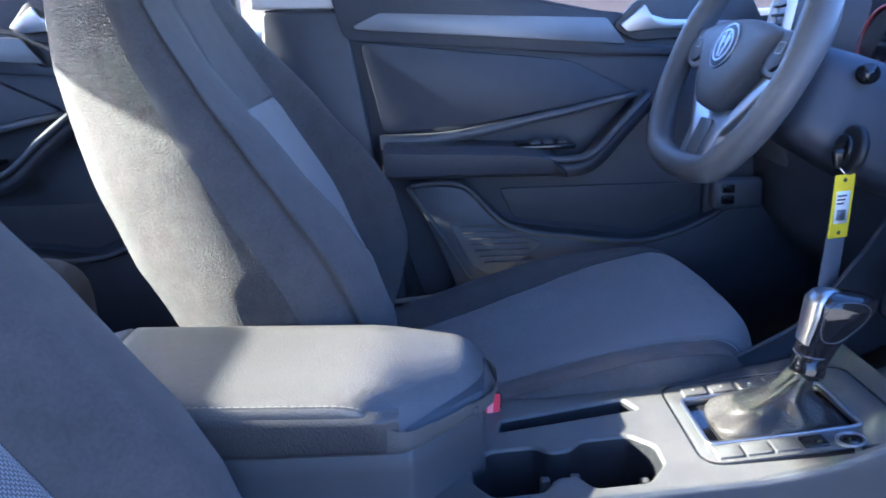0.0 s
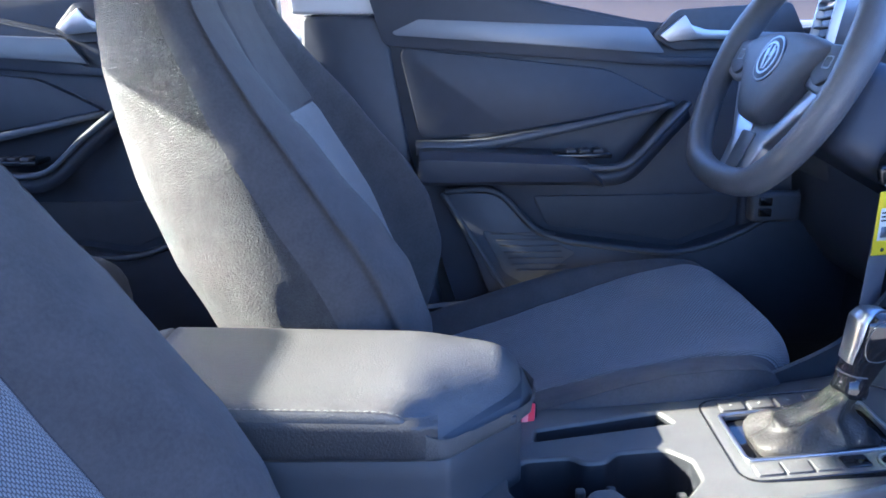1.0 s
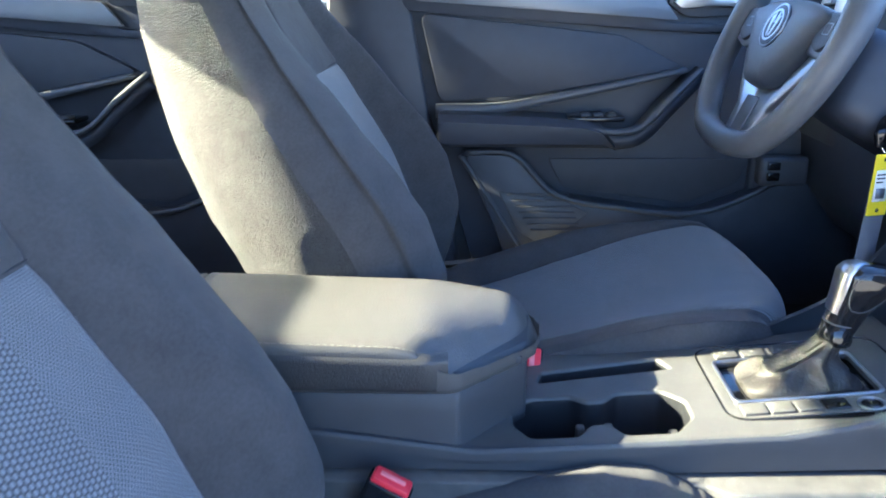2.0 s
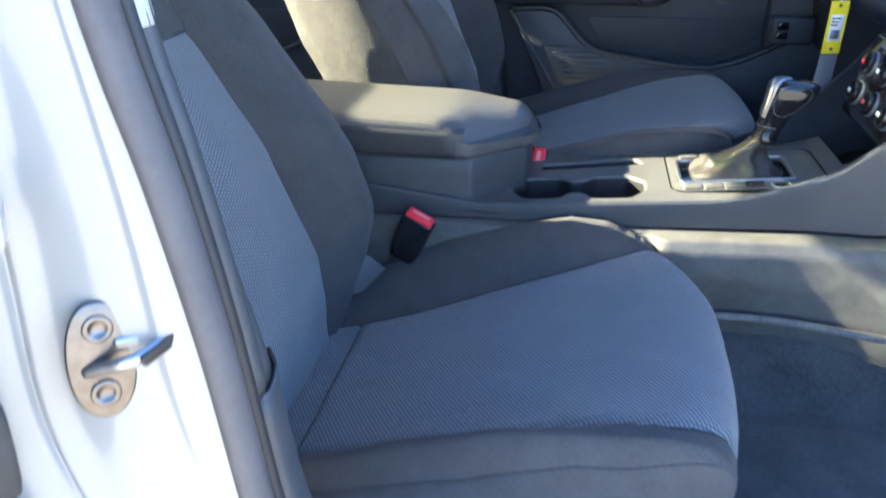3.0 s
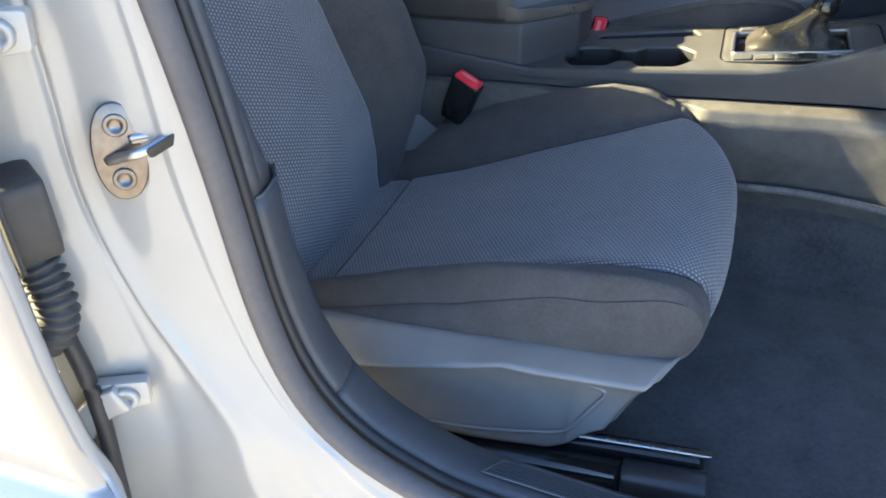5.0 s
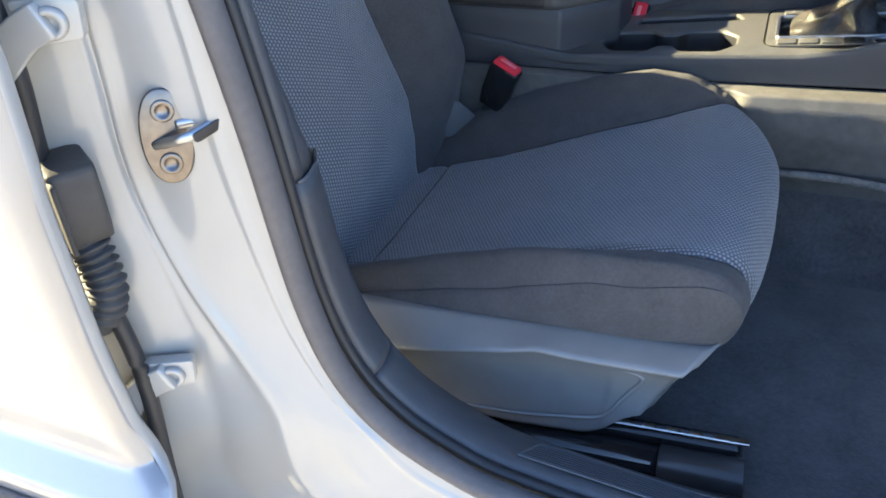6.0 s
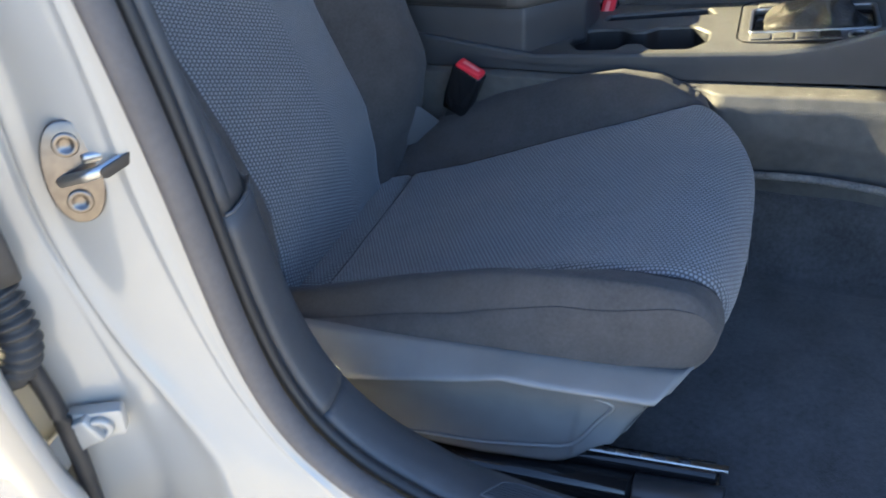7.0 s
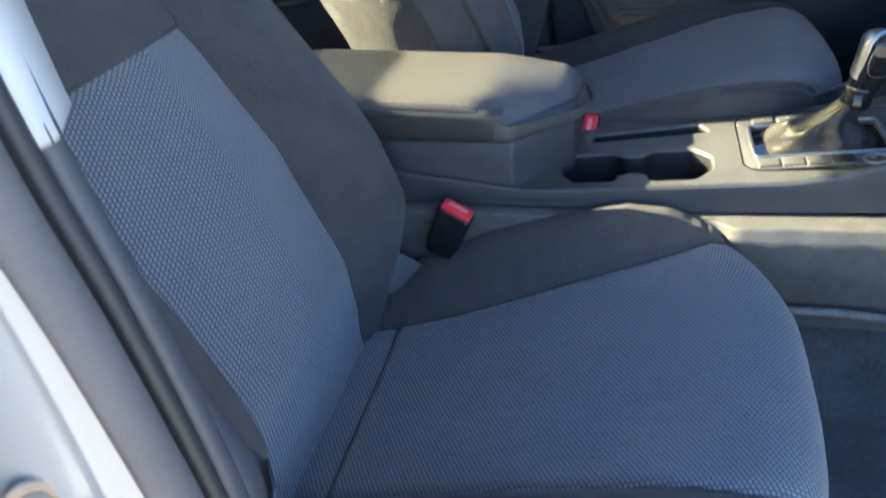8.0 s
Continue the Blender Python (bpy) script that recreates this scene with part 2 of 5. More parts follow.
# ---- seats ----
def make_seat(label, group, roll=0.064, lean=23.5, door_bolster=0.45, reach=-0.008):
    """A car seat round its own middle line y = 0, in the passenger seat's x and z."""
    seat = thing("front_seat", label, "seat", group)
    # cushion: middle line (x, z) from the back over the nose
    mid = smooth_path([(-0.235, 0, 0.440), (-0.185, 0, 0.447), (-0.10, 0, 0.469), (0.0, 0, 0.500), (0.10, 0, 0.531), (0.18, 0, 0.554), (0.243, 0, 0.567), (0.280, 0, 0.563), (0.299, 0, 0.546), (0.305, 0, 0.520), (0.301, 0, 0.494), (0.288, 0, 0.470), (0.264, 0, 0.450)], 6)
    SM = [0.0]
    for a, b in zip(mid, mid[1:]):
        SM.append(SM[-1] + (b - a).length)
    MX, MZ = [p.x + reach * sstep(0.12, 0.27, p.x) for p in mid], [p.z for p in mid]
    k = SM[-1]

    def ins_w(s, sg=1):
        """Half width of the insert: towards the console and towards the door."""
        grow = 0.0 if sg > 0 else interp(s, [0, 0.3, 0.5, 0.58, 0.66], [0.040, 0.026, 0.012, -0.008, -0.03])
        return grow + interp(s, [0, 0.05, 0.19, 0.32, 0.43, 0.50, 0.60, 0.66], [0.122, 0.128, 0.138, 0.155, 0.172, 0.187, 0.192, 0.186])

    def lift(s):
        """Height of the insert's seams over the middle line."""
        return interp(s, [0, 0.1, 0.25, 0.42, 0.50, 0.56], [0.0, 0.003, 0.008, 0.011, 0.006, 0.0])

    def crest(s, sg):
        """Height of the bolster's crest over the middle line: higher by the console."""
        if sg > 0:
            return interp(s, [0, 0.09, 0.19, 0.30, 0.375, 0.43, 0.475, 0.51], [0.02, 0.050, 0.064, 0.064, 0.058, 0.038, 0.014, 0.002]) * roll / 0.064
        return interp(s, [0, 0.10, 0.20, 0.30, 0.37, 0.43, 0.49, 0.54], [0.026, 0.036, 0.040, 0.039, 0.030, 0.018, 0.007, 0.0])

    def fold(s):
        """Height of the stitched fold below the crest on the door side."""
        return interp(s, [0, 0.15, 0.27, 0.38, 0.43, 0.48, 0.53, 0.58], [0.014, 0.014, 0.006, 0.003, -0.008, -0.012, -0.008, -0.003])

    def cush(s, v):
        """s along the middle line, v from -1 to 1 across: to 0.6 the insert, to 0.82 the bolster's top, then its side."""
        x, z = interp(s, SM, MX), interp(s, SM, MZ)
        ds = 0.004
        tx, tz = interp(s + ds, SM, MX) - interp(s - ds, SM, MX), interp(s + ds, SM, MZ) - interp(s - ds, SM, MZ)
        ln = math.hypot(tx, tz) or 1
        nx, nz = -tz / ln, tx / ln
        a, sg = abs(v), (1 if v > 0 else -1)
        w, h0, h1 = ins_w(s, sg), lift(s), crest(s, sg)
        nose = sstep(0.40, 0.57, s)
        if sg > 0:
            out = interp(s, [0, 0.1, 0.2, 0.40, 0.48, 0.56, 0.66], [0.205, 0.232, 0.246, 0.246, 0.236, 0.222, 0.205])
        else:
            out = interp(s, [0, 0.2, 0.42, 0.50, 0.56, 0.66], [0.246, 0.242, 0.238, 0.234, 0.228, 0.208])
        if a <= 0.6:
            y = w * a / 0.6
            h = h0 * (a / 0.6) ** 3 + 0.004 * (1 - (a / 0.6) ** 2) * nose - 0.005 * math.exp(-((a - 0.6) * w / 0.6 / 0.005) ** 2)
        elif a <= 0.82:
            t = (a - 0.6) / 0.22
            y = w + (out - w) * t
            if sg > 0:
                h = h0 + (h1 - h0) * math.sin(min(1, t * 1.15) * math.pi * 0.5) - 0.010 * sstep(0.8, 1.0, t) * sstep(0.0, 0.1, h1)
            else:
                h = h0 + (h1 - h0) * math.sin(t / 0.66 * math.pi * 0.5) ** 1.3 if t < 0.66 else h1 + (fold(s) - h1) * ((t - 0.66) / 0.34) ** 1.7
            h -= 0.005 * math.exp(-(t * (out - w) / 0.005) ** 2)
        else:
            t = (a - 0.82) / 0.18
            e = h1 - 0.010 * sstep(0.0, 0.1, h1) if sg > 0 else fold(s)
            ez = z + nz * e
            if sg > 0:
                y = out + 0.010 * math.sin(math.pi * min(1, t * 1.2)) - 0.012 * t
                low = min(ez - 0.004, interp(s, [0, 0.5, 0.66], [0.41, 0.45, 0.445]))
            else:
                foot = interp(s, [0, 0.14, 0.48, 0.56, 0.66], [0.258, 0.262, 0.242, 0.232, 0.208])
                y = out + (foot - out) * t + 0.0035 * math.sin(math.pi * t) * sstep(0.1, 0.25, s) - 0.0010 * math.exp(-(t / 0.04) ** 2)
                low = min(ez - 0.003, interp(s, [0, 0.42, 0.50, 0.58, 0.66], [0.474, 0.474, 0.462, 0.449, 0.444]))
            px = x + nx * e - 0.046 * t ** 1.5 * nose
            px -= (0.055 if sg > 0 else 0.014) * min(1.1, (y / 0.2) ** 3) * nose
            return Vector((px, y * sg, ez + (low - ez) * (0.55 * t + 0.45 * t * t)))
        h -= 0.006 * math.exp(-((s - 0.056) / 0.005) ** 2) * (1 if a < 0.62 else 0.3)
        h += 0.0016 * noise.noise(Vector((x * 16, y * sg * 16, 3))) + 0.0007 * noise.noise(Vector((x * 60, y * sg * 60, 7)))
        return Vector((x + nx * h - (0.055 if sg > 0 else 0.014) * min(1.1, (y / 0.2) ** 3) * nose, y * sg, z + nz * h))

    us = lin(0, k, 84)
    ins = lin(-0.6, 0.6, 64)
    part("seat_insert", grid_bm(cush, us, ins, lambda s, v: (s, ins_w(s, v) * v / 0.6)), M_MESH, seat, "grey mesh-woven insert")
    for sg in (-1, 1):
        part("seat_bolster", grid_bm(cush, us, [sg * t for t in lin(0.6, 0.82, 26)]), M_CLOTH, seat, "plain charcoal cloth bolster")
        part("seat_side", grid_bm(cush, us, [sg * t for t in lin(0.82, 1.0, 16)]), M_CLOTH, seat, "plain charcoal cloth side panel")
    part("seam", tube([cush(0.056, v) + Vector((0, 0, 0.0006)) for v in lin(-0.6, 0.6, 30)], 0.0006, 6), M_THREAD, seat)
    for v_, lo_, hi_s in ((-0.6, 0, 84), (0.6, 0, 84), (-0.82, 12, 68), (0.82, 6, 66)):
        part("seam", tube([cush(s, v_) + Vector((0, math.copysign(0.0004, v_), 0.0004)) for s in us[lo_:hi_s]], 0.0011 if abs(v_) < 0.7 else 0.0005, 6), M_THREAD, seat)
    # backrest: plane leaning back
    LEAN_B = radians(lean)
    B0 = Vector((-0.168, 0, 0.44))
    UP, FW = Vector((-math.sin(LEAN_B), 0, math.cos(LEAN_B))), Vector((math.cos(LEAN_B), 0, math.sin(LEAN_B)))
    HB = 0.90

    def iw(h, sg=1):
        if sg > 0:
            return interp(h, [0, 0.05, 0.10, 0.17, 0.31, 0.475, 0.65, 0.9], [0.092, 0.092, 0.092, 0.094, 0.090, 0.074, 0.066, 0.06])
        return interp(h, [0, 0.08, 0.2, 0.32, 0.475, 0.55, 0.65, 0.9], [0.188, 0.188, 0.190, 0.194, 0.172, 0.14, 0.11, 0.08])

    def ow(h):
        return interp(h, [0, 0.05, 0.15, 0.3, 0.45, 0.58, 0.68, 0.76, 0.84, 0.9], [0.215, 0.238, 0.252, 0.256, 0.244, 0.216, 0.185, 0.16, 0.14, 0.10])

    def back(h, v):
        """h up the backrest, v across: to 0.5 the middle, to 0.72 the bolster, to 0.85 its side, to 1 the shell."""
        a, sg = abs(v), (1 if v > 0 else -1)
        w, o = iw(h, sg), ow(h)
        bulge = interp(h, [0, 0.06, 0.10, 0.16, 0.24, 0.31, 0.37, 0.455, 0.54, 0.65, 0.9], [0.004, 0.022, 0.044, 0.070, 0.082, 0.072, 0.060, 0.048, 0.028, 0.012, 0.004])
        if sg > 0:
            bulge = max(0.002, bulge - 0.0135 * sstep(0.08, 0.3, h))
        else:
            bulge *= door_bolster
        curve = interp(h, [0, 0.04, 0.08, 0.14, 0.3, 0.5, 0.62, 0.72, 0.82, 0.9], [-0.050, -0.036, -0.016, 0.004, 0.012, 0.0, 0.0, 0.016, 0.02, -0.03])
        thick = interp(h, [0, 0.1, 0.21, 0.36, 0.48, 0.6, 0.75, 0.86, 0.9], [0.160, 0.190, 0.202, 0.208, 0.190, 0.165, 0.130, 0.09, 0.03])
        if a <= 0.5:
            y = w * a / 0.5
            d = -0.004 * math.exp(-((a - 0.5) * w / 0.5 / 0.006) ** 2)
        elif a <= 0.74:
            t = (a - 0.5) / 0.24
            y = w + (o - 0.010 - w) * t
            tc = 0.44 if sg > 0 else 0.5
            rise = math.sin(t / tc * math.pi * 0.5) ** (1.2 if sg > 0 else 1.8) if t < tc else 1 - 0.50 * ((t - tc) / (1 - tc)) ** 2
            d = bulge * rise - 0.004 * math.exp(-(t * (o - w) / 0.006) ** 2)
        elif a <= 0.9:
            t = (a - 0.74) / 0.16
            y = o - 0.010 + 0.010 * math.sin(min(1, t * 2) * math.pi * 0.5)
            tb = interp(h, [0.0, 0.15, 0.25, 0.35, 0.5, 0.9], [0.88, 0.86, 0.76, 0.60, 0.44, 0.44])
            y -= 0.014 * (max(0, tb - t) / tb) ** 2 + 0.038 * (max(0, t - tb) / (1 - tb)) ** 2
            d = 0.5 * bulge - (0.5 * bulge + thick * 0.75) * (0.35 * t + 0.65 * t * t) - 0.003 * math.exp(-((t - 0.42) / 0.03) ** 2)
        else:
            t = (a - 0.9) / 0.1
            y = (o - 0.038) * (1 - t) ** 0.55
            d = -thick * (0.75 + 0.25 * math.sin(t * math.pi * 0.5)) - 0.012 * math.sin(t * math.pi)
        if a < 0.62:
            d -= 0.005 * math.exp(-((h - 0.475 + 0.02 * a) / 0.005) ** 2)
        d += 0.0018 * noise.noise(Vector((y * sg * 14, h * 14, 9)))
        p = B0 + UP * h + FW * (d + curve)
        p.y = y * sg
        return p

    hs = lin(0.0, HB, 96)
    lo, hi_ = [h for h in hs if h <= 0.476], [h for h in hs if h >= 0.468]
    mids = lin(-0.5, 0.5, 44)
    part("backrest_insert", grid_bm(back, lo, mids, lambda h, v: (h, v * 0.135 / 0.5)), M_MESH, seat, "grey mesh-woven insert")
    part("backrest_centre", grid_bm(back, hi_, mids), M_CLOTH, seat, "plain charcoal upper panel")
    for sg in (-1, 1):
        part("backrest_bolster", grid_bm(back, hs, [sg * t for t in lin(0.5, 0.815, 30)]), M_CLOTH, seat, "plain charcoal cloth bolster")
        part("backrest_side", grid_bm(back, hs, [sg * t for t in lin(0.815, 0.9, 12) + lin(0.9, 1.0, 16)[1:]]), M_CLOTH2, seat, "grey cloth side")
    part("backrest_top", loft([[back(HB, v) for v in lin(-1, 1, 40)[:-1]], [back(HB, v) * 0.4 + (B0 + UP * (HB + 0.004) - FW * 0.03) * 0.6 for v in lin(-1, 1, 40)[:-1]]]), M_CLOTH, seat)
    for v_ in (-0.5, 0.5):
        part("seam", tube([back(h, v_) for h in hs[2:90]], 0.0010, 6, (0, 1, 0)), M_THREAD, seat)
    part("seam", tube([back(0.472, v_) for v_ in mids], 0.0010, 6), M_THREAD, seat)
    # strip between cushion and backrest, with a pale hinge tab by the console
    part("hinge_tab", bevelled(loft([[Vector((-0.188 + d, 0.150, 0.546)), Vector((-0.172 + d, 0.166, 0.540)), Vector((-0.157 + d, 0.200, 0.502)), Vector((-0.170 + d, 0.206, 0.470)), Vector((-0.196 + d, 0.160, 0.476))] for d in (-0.012, 0.0)]), 0.002, 2), mat("tab_plastic", (0.13, 0.13, 0.135), 0.6), seat, "pale grey hinge tab")
    part("hinge_cover", box(-0.26, -0.19, -0.225, 0.225, 0.39, 0.436, 0.01), M_CLOTH, seat)
    # plastic side cover on the door side: a top facet, a ridge and a hollow lower face
    def cover(x, i):
        """Rows from the top edge over the ridge and the flat face to the turned-in foot."""
        front = sstep(0.12, 0.266, x)
        ridge_z = interp(x, [-0.20, -0.06, 0.0, 0.05, 0.085, 0.12, 0.25], [0.420, 0.450, 0.461, 0.470, 0.479, 0.4765, 0.4745])
        ridge_y = interp(x, [-0.20, -0.05, 0.25], [0.298, 0.2965, 0.2755])
        foot_z = interp(x, [-0.20, 0.0, 0.06, 0.14, 0.19, 0.25], [0.372, 0.362, 0.359, 0.364, 0.376, 0.40])
        top_y, top_zz = interp(x, [-0.20, -0.1, 0.25], [0.262, 0.2655, 0.2385]), interp(x, [-0.2, -0.1, 0.05, 0.25], [0.476, 0.484, 0.486, 0.487])
        rows = [(top_y - 0.012, top_zz - 0.004, 0.0), (top_y, top_zz, 0.0), (top_y + 0.006, top_zz - 0.001, -0.002), (ridge_y - 0.006, ridge_z + 0.0035, -0.016), (ridge_y - 0.001, ridge_z + 0.0012, -0.019), (ridge_y, ridge_z - 0.0015, -0.021), (ridge_y - 0.004, ridge_z - 0.006, -0.024)]
        for t in (0.15, 0.3, 0.45, 0.6, 0.75, 0.88, 0.96):
            rows.append((ridge_y - 0.005 - 0.007 * math.sin(t * math.pi), ridge_z - 0.006 + (foot_z + 0.006 - ridge_z) * t, -0.024 - 0.036 * t))
        rows += [(ridge_y - 0.008, foot_z - 0.001, -0.060), (ridge_y - 0.022, foot_z - 0.005, -0.062), (ridge_y - 0.055, foot_z - 0.006, -0.062)]
        y, z, pull = rows[int(i)]
        # shallow panel inside the pressed outline
        if 7 <= i <= 13:
            t = (i - 6) / 8
            y -= 0.0035 * sstep(0.10, 0.22, t) * (1 - sstep(0.80, 0.92, t)) * (1 - sstep(0.165, 0.178, x + 0.0 * t))
        return Vector((x + pull * front, -(y - 0.020 * sstep(0.252, 0.266, x)), z))

    part("side_cover", grid_bm(cover, lin(-0.20, 0.266, 80), list(range(17))), M_COVER, seat, "smooth grey plastic side cover")

    def on_face(x, t):
        """A point on the cover's flat face, t from its ridge to its foot."""
        rz, fz = interp(x, [-0.20, -0.06, 0.0, 0.05, 0.085, 0.12, 0.25], [0.420, 0.450, 0.461, 0.470, 0.479, 0.4765, 0.4745]), interp(x, [-0.20, 0.0, 0.06, 0.14, 0.19, 0.25], [0.372, 0.362, 0.359, 0.364, 0.376, 0.40])
        return Vector((x, -(interp(x, [-0.20, -0.05, 0.25], [0.298, 0.2965, 0.2755]) - 0.0055 - 0.007 * math.sin(min(1, t) * math.pi)), rz + (fz - rz) * t))

    edge_path = smooth_path([on_face(x, t) for x, t in ((0.10, 0.06), (0.16, 0.085), (0.188, 0.13), (0.194, 0.24), (0.180, 0.48), (0.164, 0.72), (0.148, 0.80), (0.118, 0.83), (0.06, 0.87), (0.0, 0.90), (-0.06, 0.93))], 8)
    part("cover_ridge", sweep(edge_path, lambda t: circle(0.0004 + 0.0020 * sstep(0.0, 0.25, t), 8), (0, 1, 0)), M_COVER, seat)
    part("seat_base", box(-0.20, 0.23, -0.19, 0.19, 0.385, 0.432, 0.012), M_PLASTIC, seat)
    return seat


SEAT_P = make_seat("charcoal cloth passenger seat with grey mesh inserts on floor rails", "front seats")
SEAT_P.matrix_basis = pose(0, 0.4535, 0)
SEAT_D = make_seat("charcoal cloth driver's seat with grey mesh inserts, partly sunlit", "front seats", 0.040, 25.5, 1.0, 0.016)
SEAT_D.matrix_basis = pose(0.108, 2 * YC - 0.4535, 0.080) @ Matrix.Diagonal((1, -1, 1, 1))



# ---- floor, sill, pillars, body shell ----
def floor_z(x, y):
    """Carpet: footwell, rising to the front and to the tunnel."""
    z = 0.335 + 0.20 * sstep(0.75, 1.15, x)
    z += 0.10 * sstep(0.60, 0.66, y) * (1 - sstep(0.95, 1.01, y))
    return z + 0.004 * noise.noise(Vector((x * 9, y * 9, 0))) + 0.0012 * noise.noise(Vector((x * 60, y * 60, 2)))


part("floor", grid_bm(lambda u, v: Vector((u, v, floor_z(u, v))), lin(-1.4, 1.3, 150), lin(0.03, 1.55, 128)), M_CARPET)
tagged(bpy.data.objects["floor"], "dark charcoal carpet of the car's footwell", "carpet", kind="structure")

OPENING = [(-0.178, 1.34), (-0.155, 1.15), (-0.131, 0.974), (-0.113, 0.885), (-0.096, 0.775), (-0.079, 0.625), (-0.054, 0.540), (-0.012, 0.486), (0.045, 0.452), (0.103, 0.434), (0.25, 0.420), (0.6, 0.412), (1.0, 0.412)]
EDGE = smooth_path([(x, 0, z) for x, z in OPENING], 8)

sill = thing("door_opening_trim", "black plastic sill and pillar trim round the open door", "trim", kind="structure")


def along(offsets):
    """Rings along the door opening from (y, outward-in-plane) offsets; positive goes into the opening."""
    rings = []
    for i, p in enumerate(EDGE):
        d = (EDGE[min(i + 1, len(EDGE) - 1)] - EDGE[max(i - 1, 0)]).normalized()
        inw = Vector((-d.z, 0, d.x))
        rings.append([p + inw * o + Vector((0, y, 0)) for y, o in offsets])
    return rings


part("door_seal", loft(along([(0.004, -0.006), (0.002, 0.000), (0.006, 0.006), (0.014, 0.0095), (0.022, 0.009), (0.027, 0.003), (0.024, -0.004), (0.012, -0.008)])), M_SEAL, sill, "grey rubber door seal")
part("seal_lip", loft(along([(0.029, -0.002), (0.031, 0.006), (0.036, 0.008), (0.041, 0.005), (0.041, -0.004)])), M_RUBBER, sill, "black rubber lip")


def trim_rings(lo, hi, wide):
    """Inner trim between two heights: slim above the step, a broad cover below it."""
    off = [(0.042, -0.004), (0.044, 0.005), (0.050, 0.008), (0.064, 0.006), (0.082, 0.001), (0.105, -0.014), (0.125, -0.05), (0.10, -0.06), (0.05, -0.02)] if wide else [(0.042, -0.004), (0.044, 0.004), (0.048, 0.006), (0.056, 0.005), (0.060, -0.002), (0.066, -0.03), (0.10, -0.06), (0.05, -0.02)]
    return [r for r, p in zip(along(off), EDGE) if lo <= p.z <= hi or (wide and p.x > 0.2)]


part("pillar_edge_trim", loft(trim_rings(0.700, 1.4, False)), M_PLASTIC, sill, "slim black pillar edging")
upper_rings = []
for p in EDGE:
    if 0.70 <= p.z <= 0.90:
        k = 0.95 - 0.85 * sstep(0.69, 0.90, p.z)
        i = EDGE.index(p)
        d = (EDGE[i + 1] - EDGE[i - 1]).normalized()
        upper_rings.append([p + Vector((-d.z, 0, d.x)) * o + Vector((0, y, 0)) for y, o in ((0.050, 0.003), (0.052 + 0.013 * k, 0.004), (0.054 + 0.029 * k, -0.002), (0.056 + 0.050 * k, -0.017), (0.058 + 0.068 * k, -0.053), (0.066, -0.062))])
part("upper_pillar_cover", loft(upper_rings), M_PLASTIC, sill, "black upper pillar cover, set back behind the lower one")
lower_rings = trim_rings(0.0, 0.72, True)
cut = next(i for i, r in enumerate(lower_rings) if r[0].z < 0.515)
part("lower_pillar_trim", bevelled(loft(lower_rings[:cut + 1]), 0.0), M_PLASTIC, sill, "black grained lower pillar cover")
part("sill_trim", loft([[p - Vector((0, 0, 0.0012)) for p in r] for r in lower_rings[cut:]]), M_PLASTIC, sill, "black grained sill cover")
stp = lower_rings[0]
# bead in a lighter grey that paints the highlight along the cover's edge
part("trim_edge_highlight", tube([p + Vector((0, 0, 0.001)) for p in stp[1:6]], 0.0016, 8, (0, 0, 1)), M_DIM, sill, "rounded upper edge of the pillar cover, lighter for its highlight")


def sill_z(x, y):
    """Height of the sill cover's top, which falls towards the front and the cabin."""
    return interp(x, [0.045, 0.103, 0.25, 0.6, 1.0], [0.452, 0.434, 0.420, 0.412, 0.412]) + interp(y, [0.05, 0.064, 0.082, 0.105], [0.008, 0.006, 0.001, -0.014])


def plate_x(y, u):
    """From the plate's slanted, rounded end (u = 0) to its front."""
    return 0.101 + 0.55 * (y - 0.058) + 0.010 * max(0, (y - 0.082) / 0.006) ** 2 + 0.72 * u ** 2


PLATE_U = lin(0, 1, 48)
part("sill_plate", grid_bm(lambda u, y: Vector((plate_x(y, u), y, sill_z(plate_x(y, u), y) + 0.0012)), PLATE_U, lin(0.058, 0.088, 10)), M_PLASTIC2, sill, "ribbed sill plate")
for i in range(8):
    y = 0.0610 + i * 0.0034
    part("rib", tube([Vector((plate_x(y, u) + 0.002, y, sill_z(plate_x(y, u), y) + 0.0016)) for u in PLATE_U], 0.0009, 6), M_PLASTIC2, sill)
rim_line = [(plate_x(0.058, u), 0.058) for u in PLATE_U[::-1]] + [(plate_x(y, 0), y) for y in lin(0.059, 0.088, 12)] + [(plate_x(0.088, u), 0.088) for u in PLATE_U[1:]]
part("plate_rim", tube([Vector((x, y, sill_z(x, y) + 0.0018)) for x, y in rim_line], 0.0012, 8), M_DIM, sill, "raised rim of the sill plate")

# white door jamb on the pillar and sill
L0 = [(-0.172, 0.008, 1.34), (-0.150, 0.008, 1.10), (-0.115, 0.008, 0.883), (-0.098, 0.008, 0.75), (-0.078, 0.008, 0.61), (-0.052, 0.008, 0.528), (-0.005, 0.008, 0.474), (0.08, 0.008, 0.434), (0.3, 0.006, 0.412), (0.95, 0.006, 0.402)]
L1 = [(-0.184, -0.001, 1.34), (-0.170, -0.002, 1.10), (-0.153, -0.003, 0.87), (-0.150, -0.005, 0.745), (-0.126, -0.005, 0.630), (-0.093, -0.005, 0.550), (-0.058, -0.005, 0.492), (0.008, -0.005, 0.412), (0.25, -0.006, 0.374), (0.95, -0.006, 0.364)]
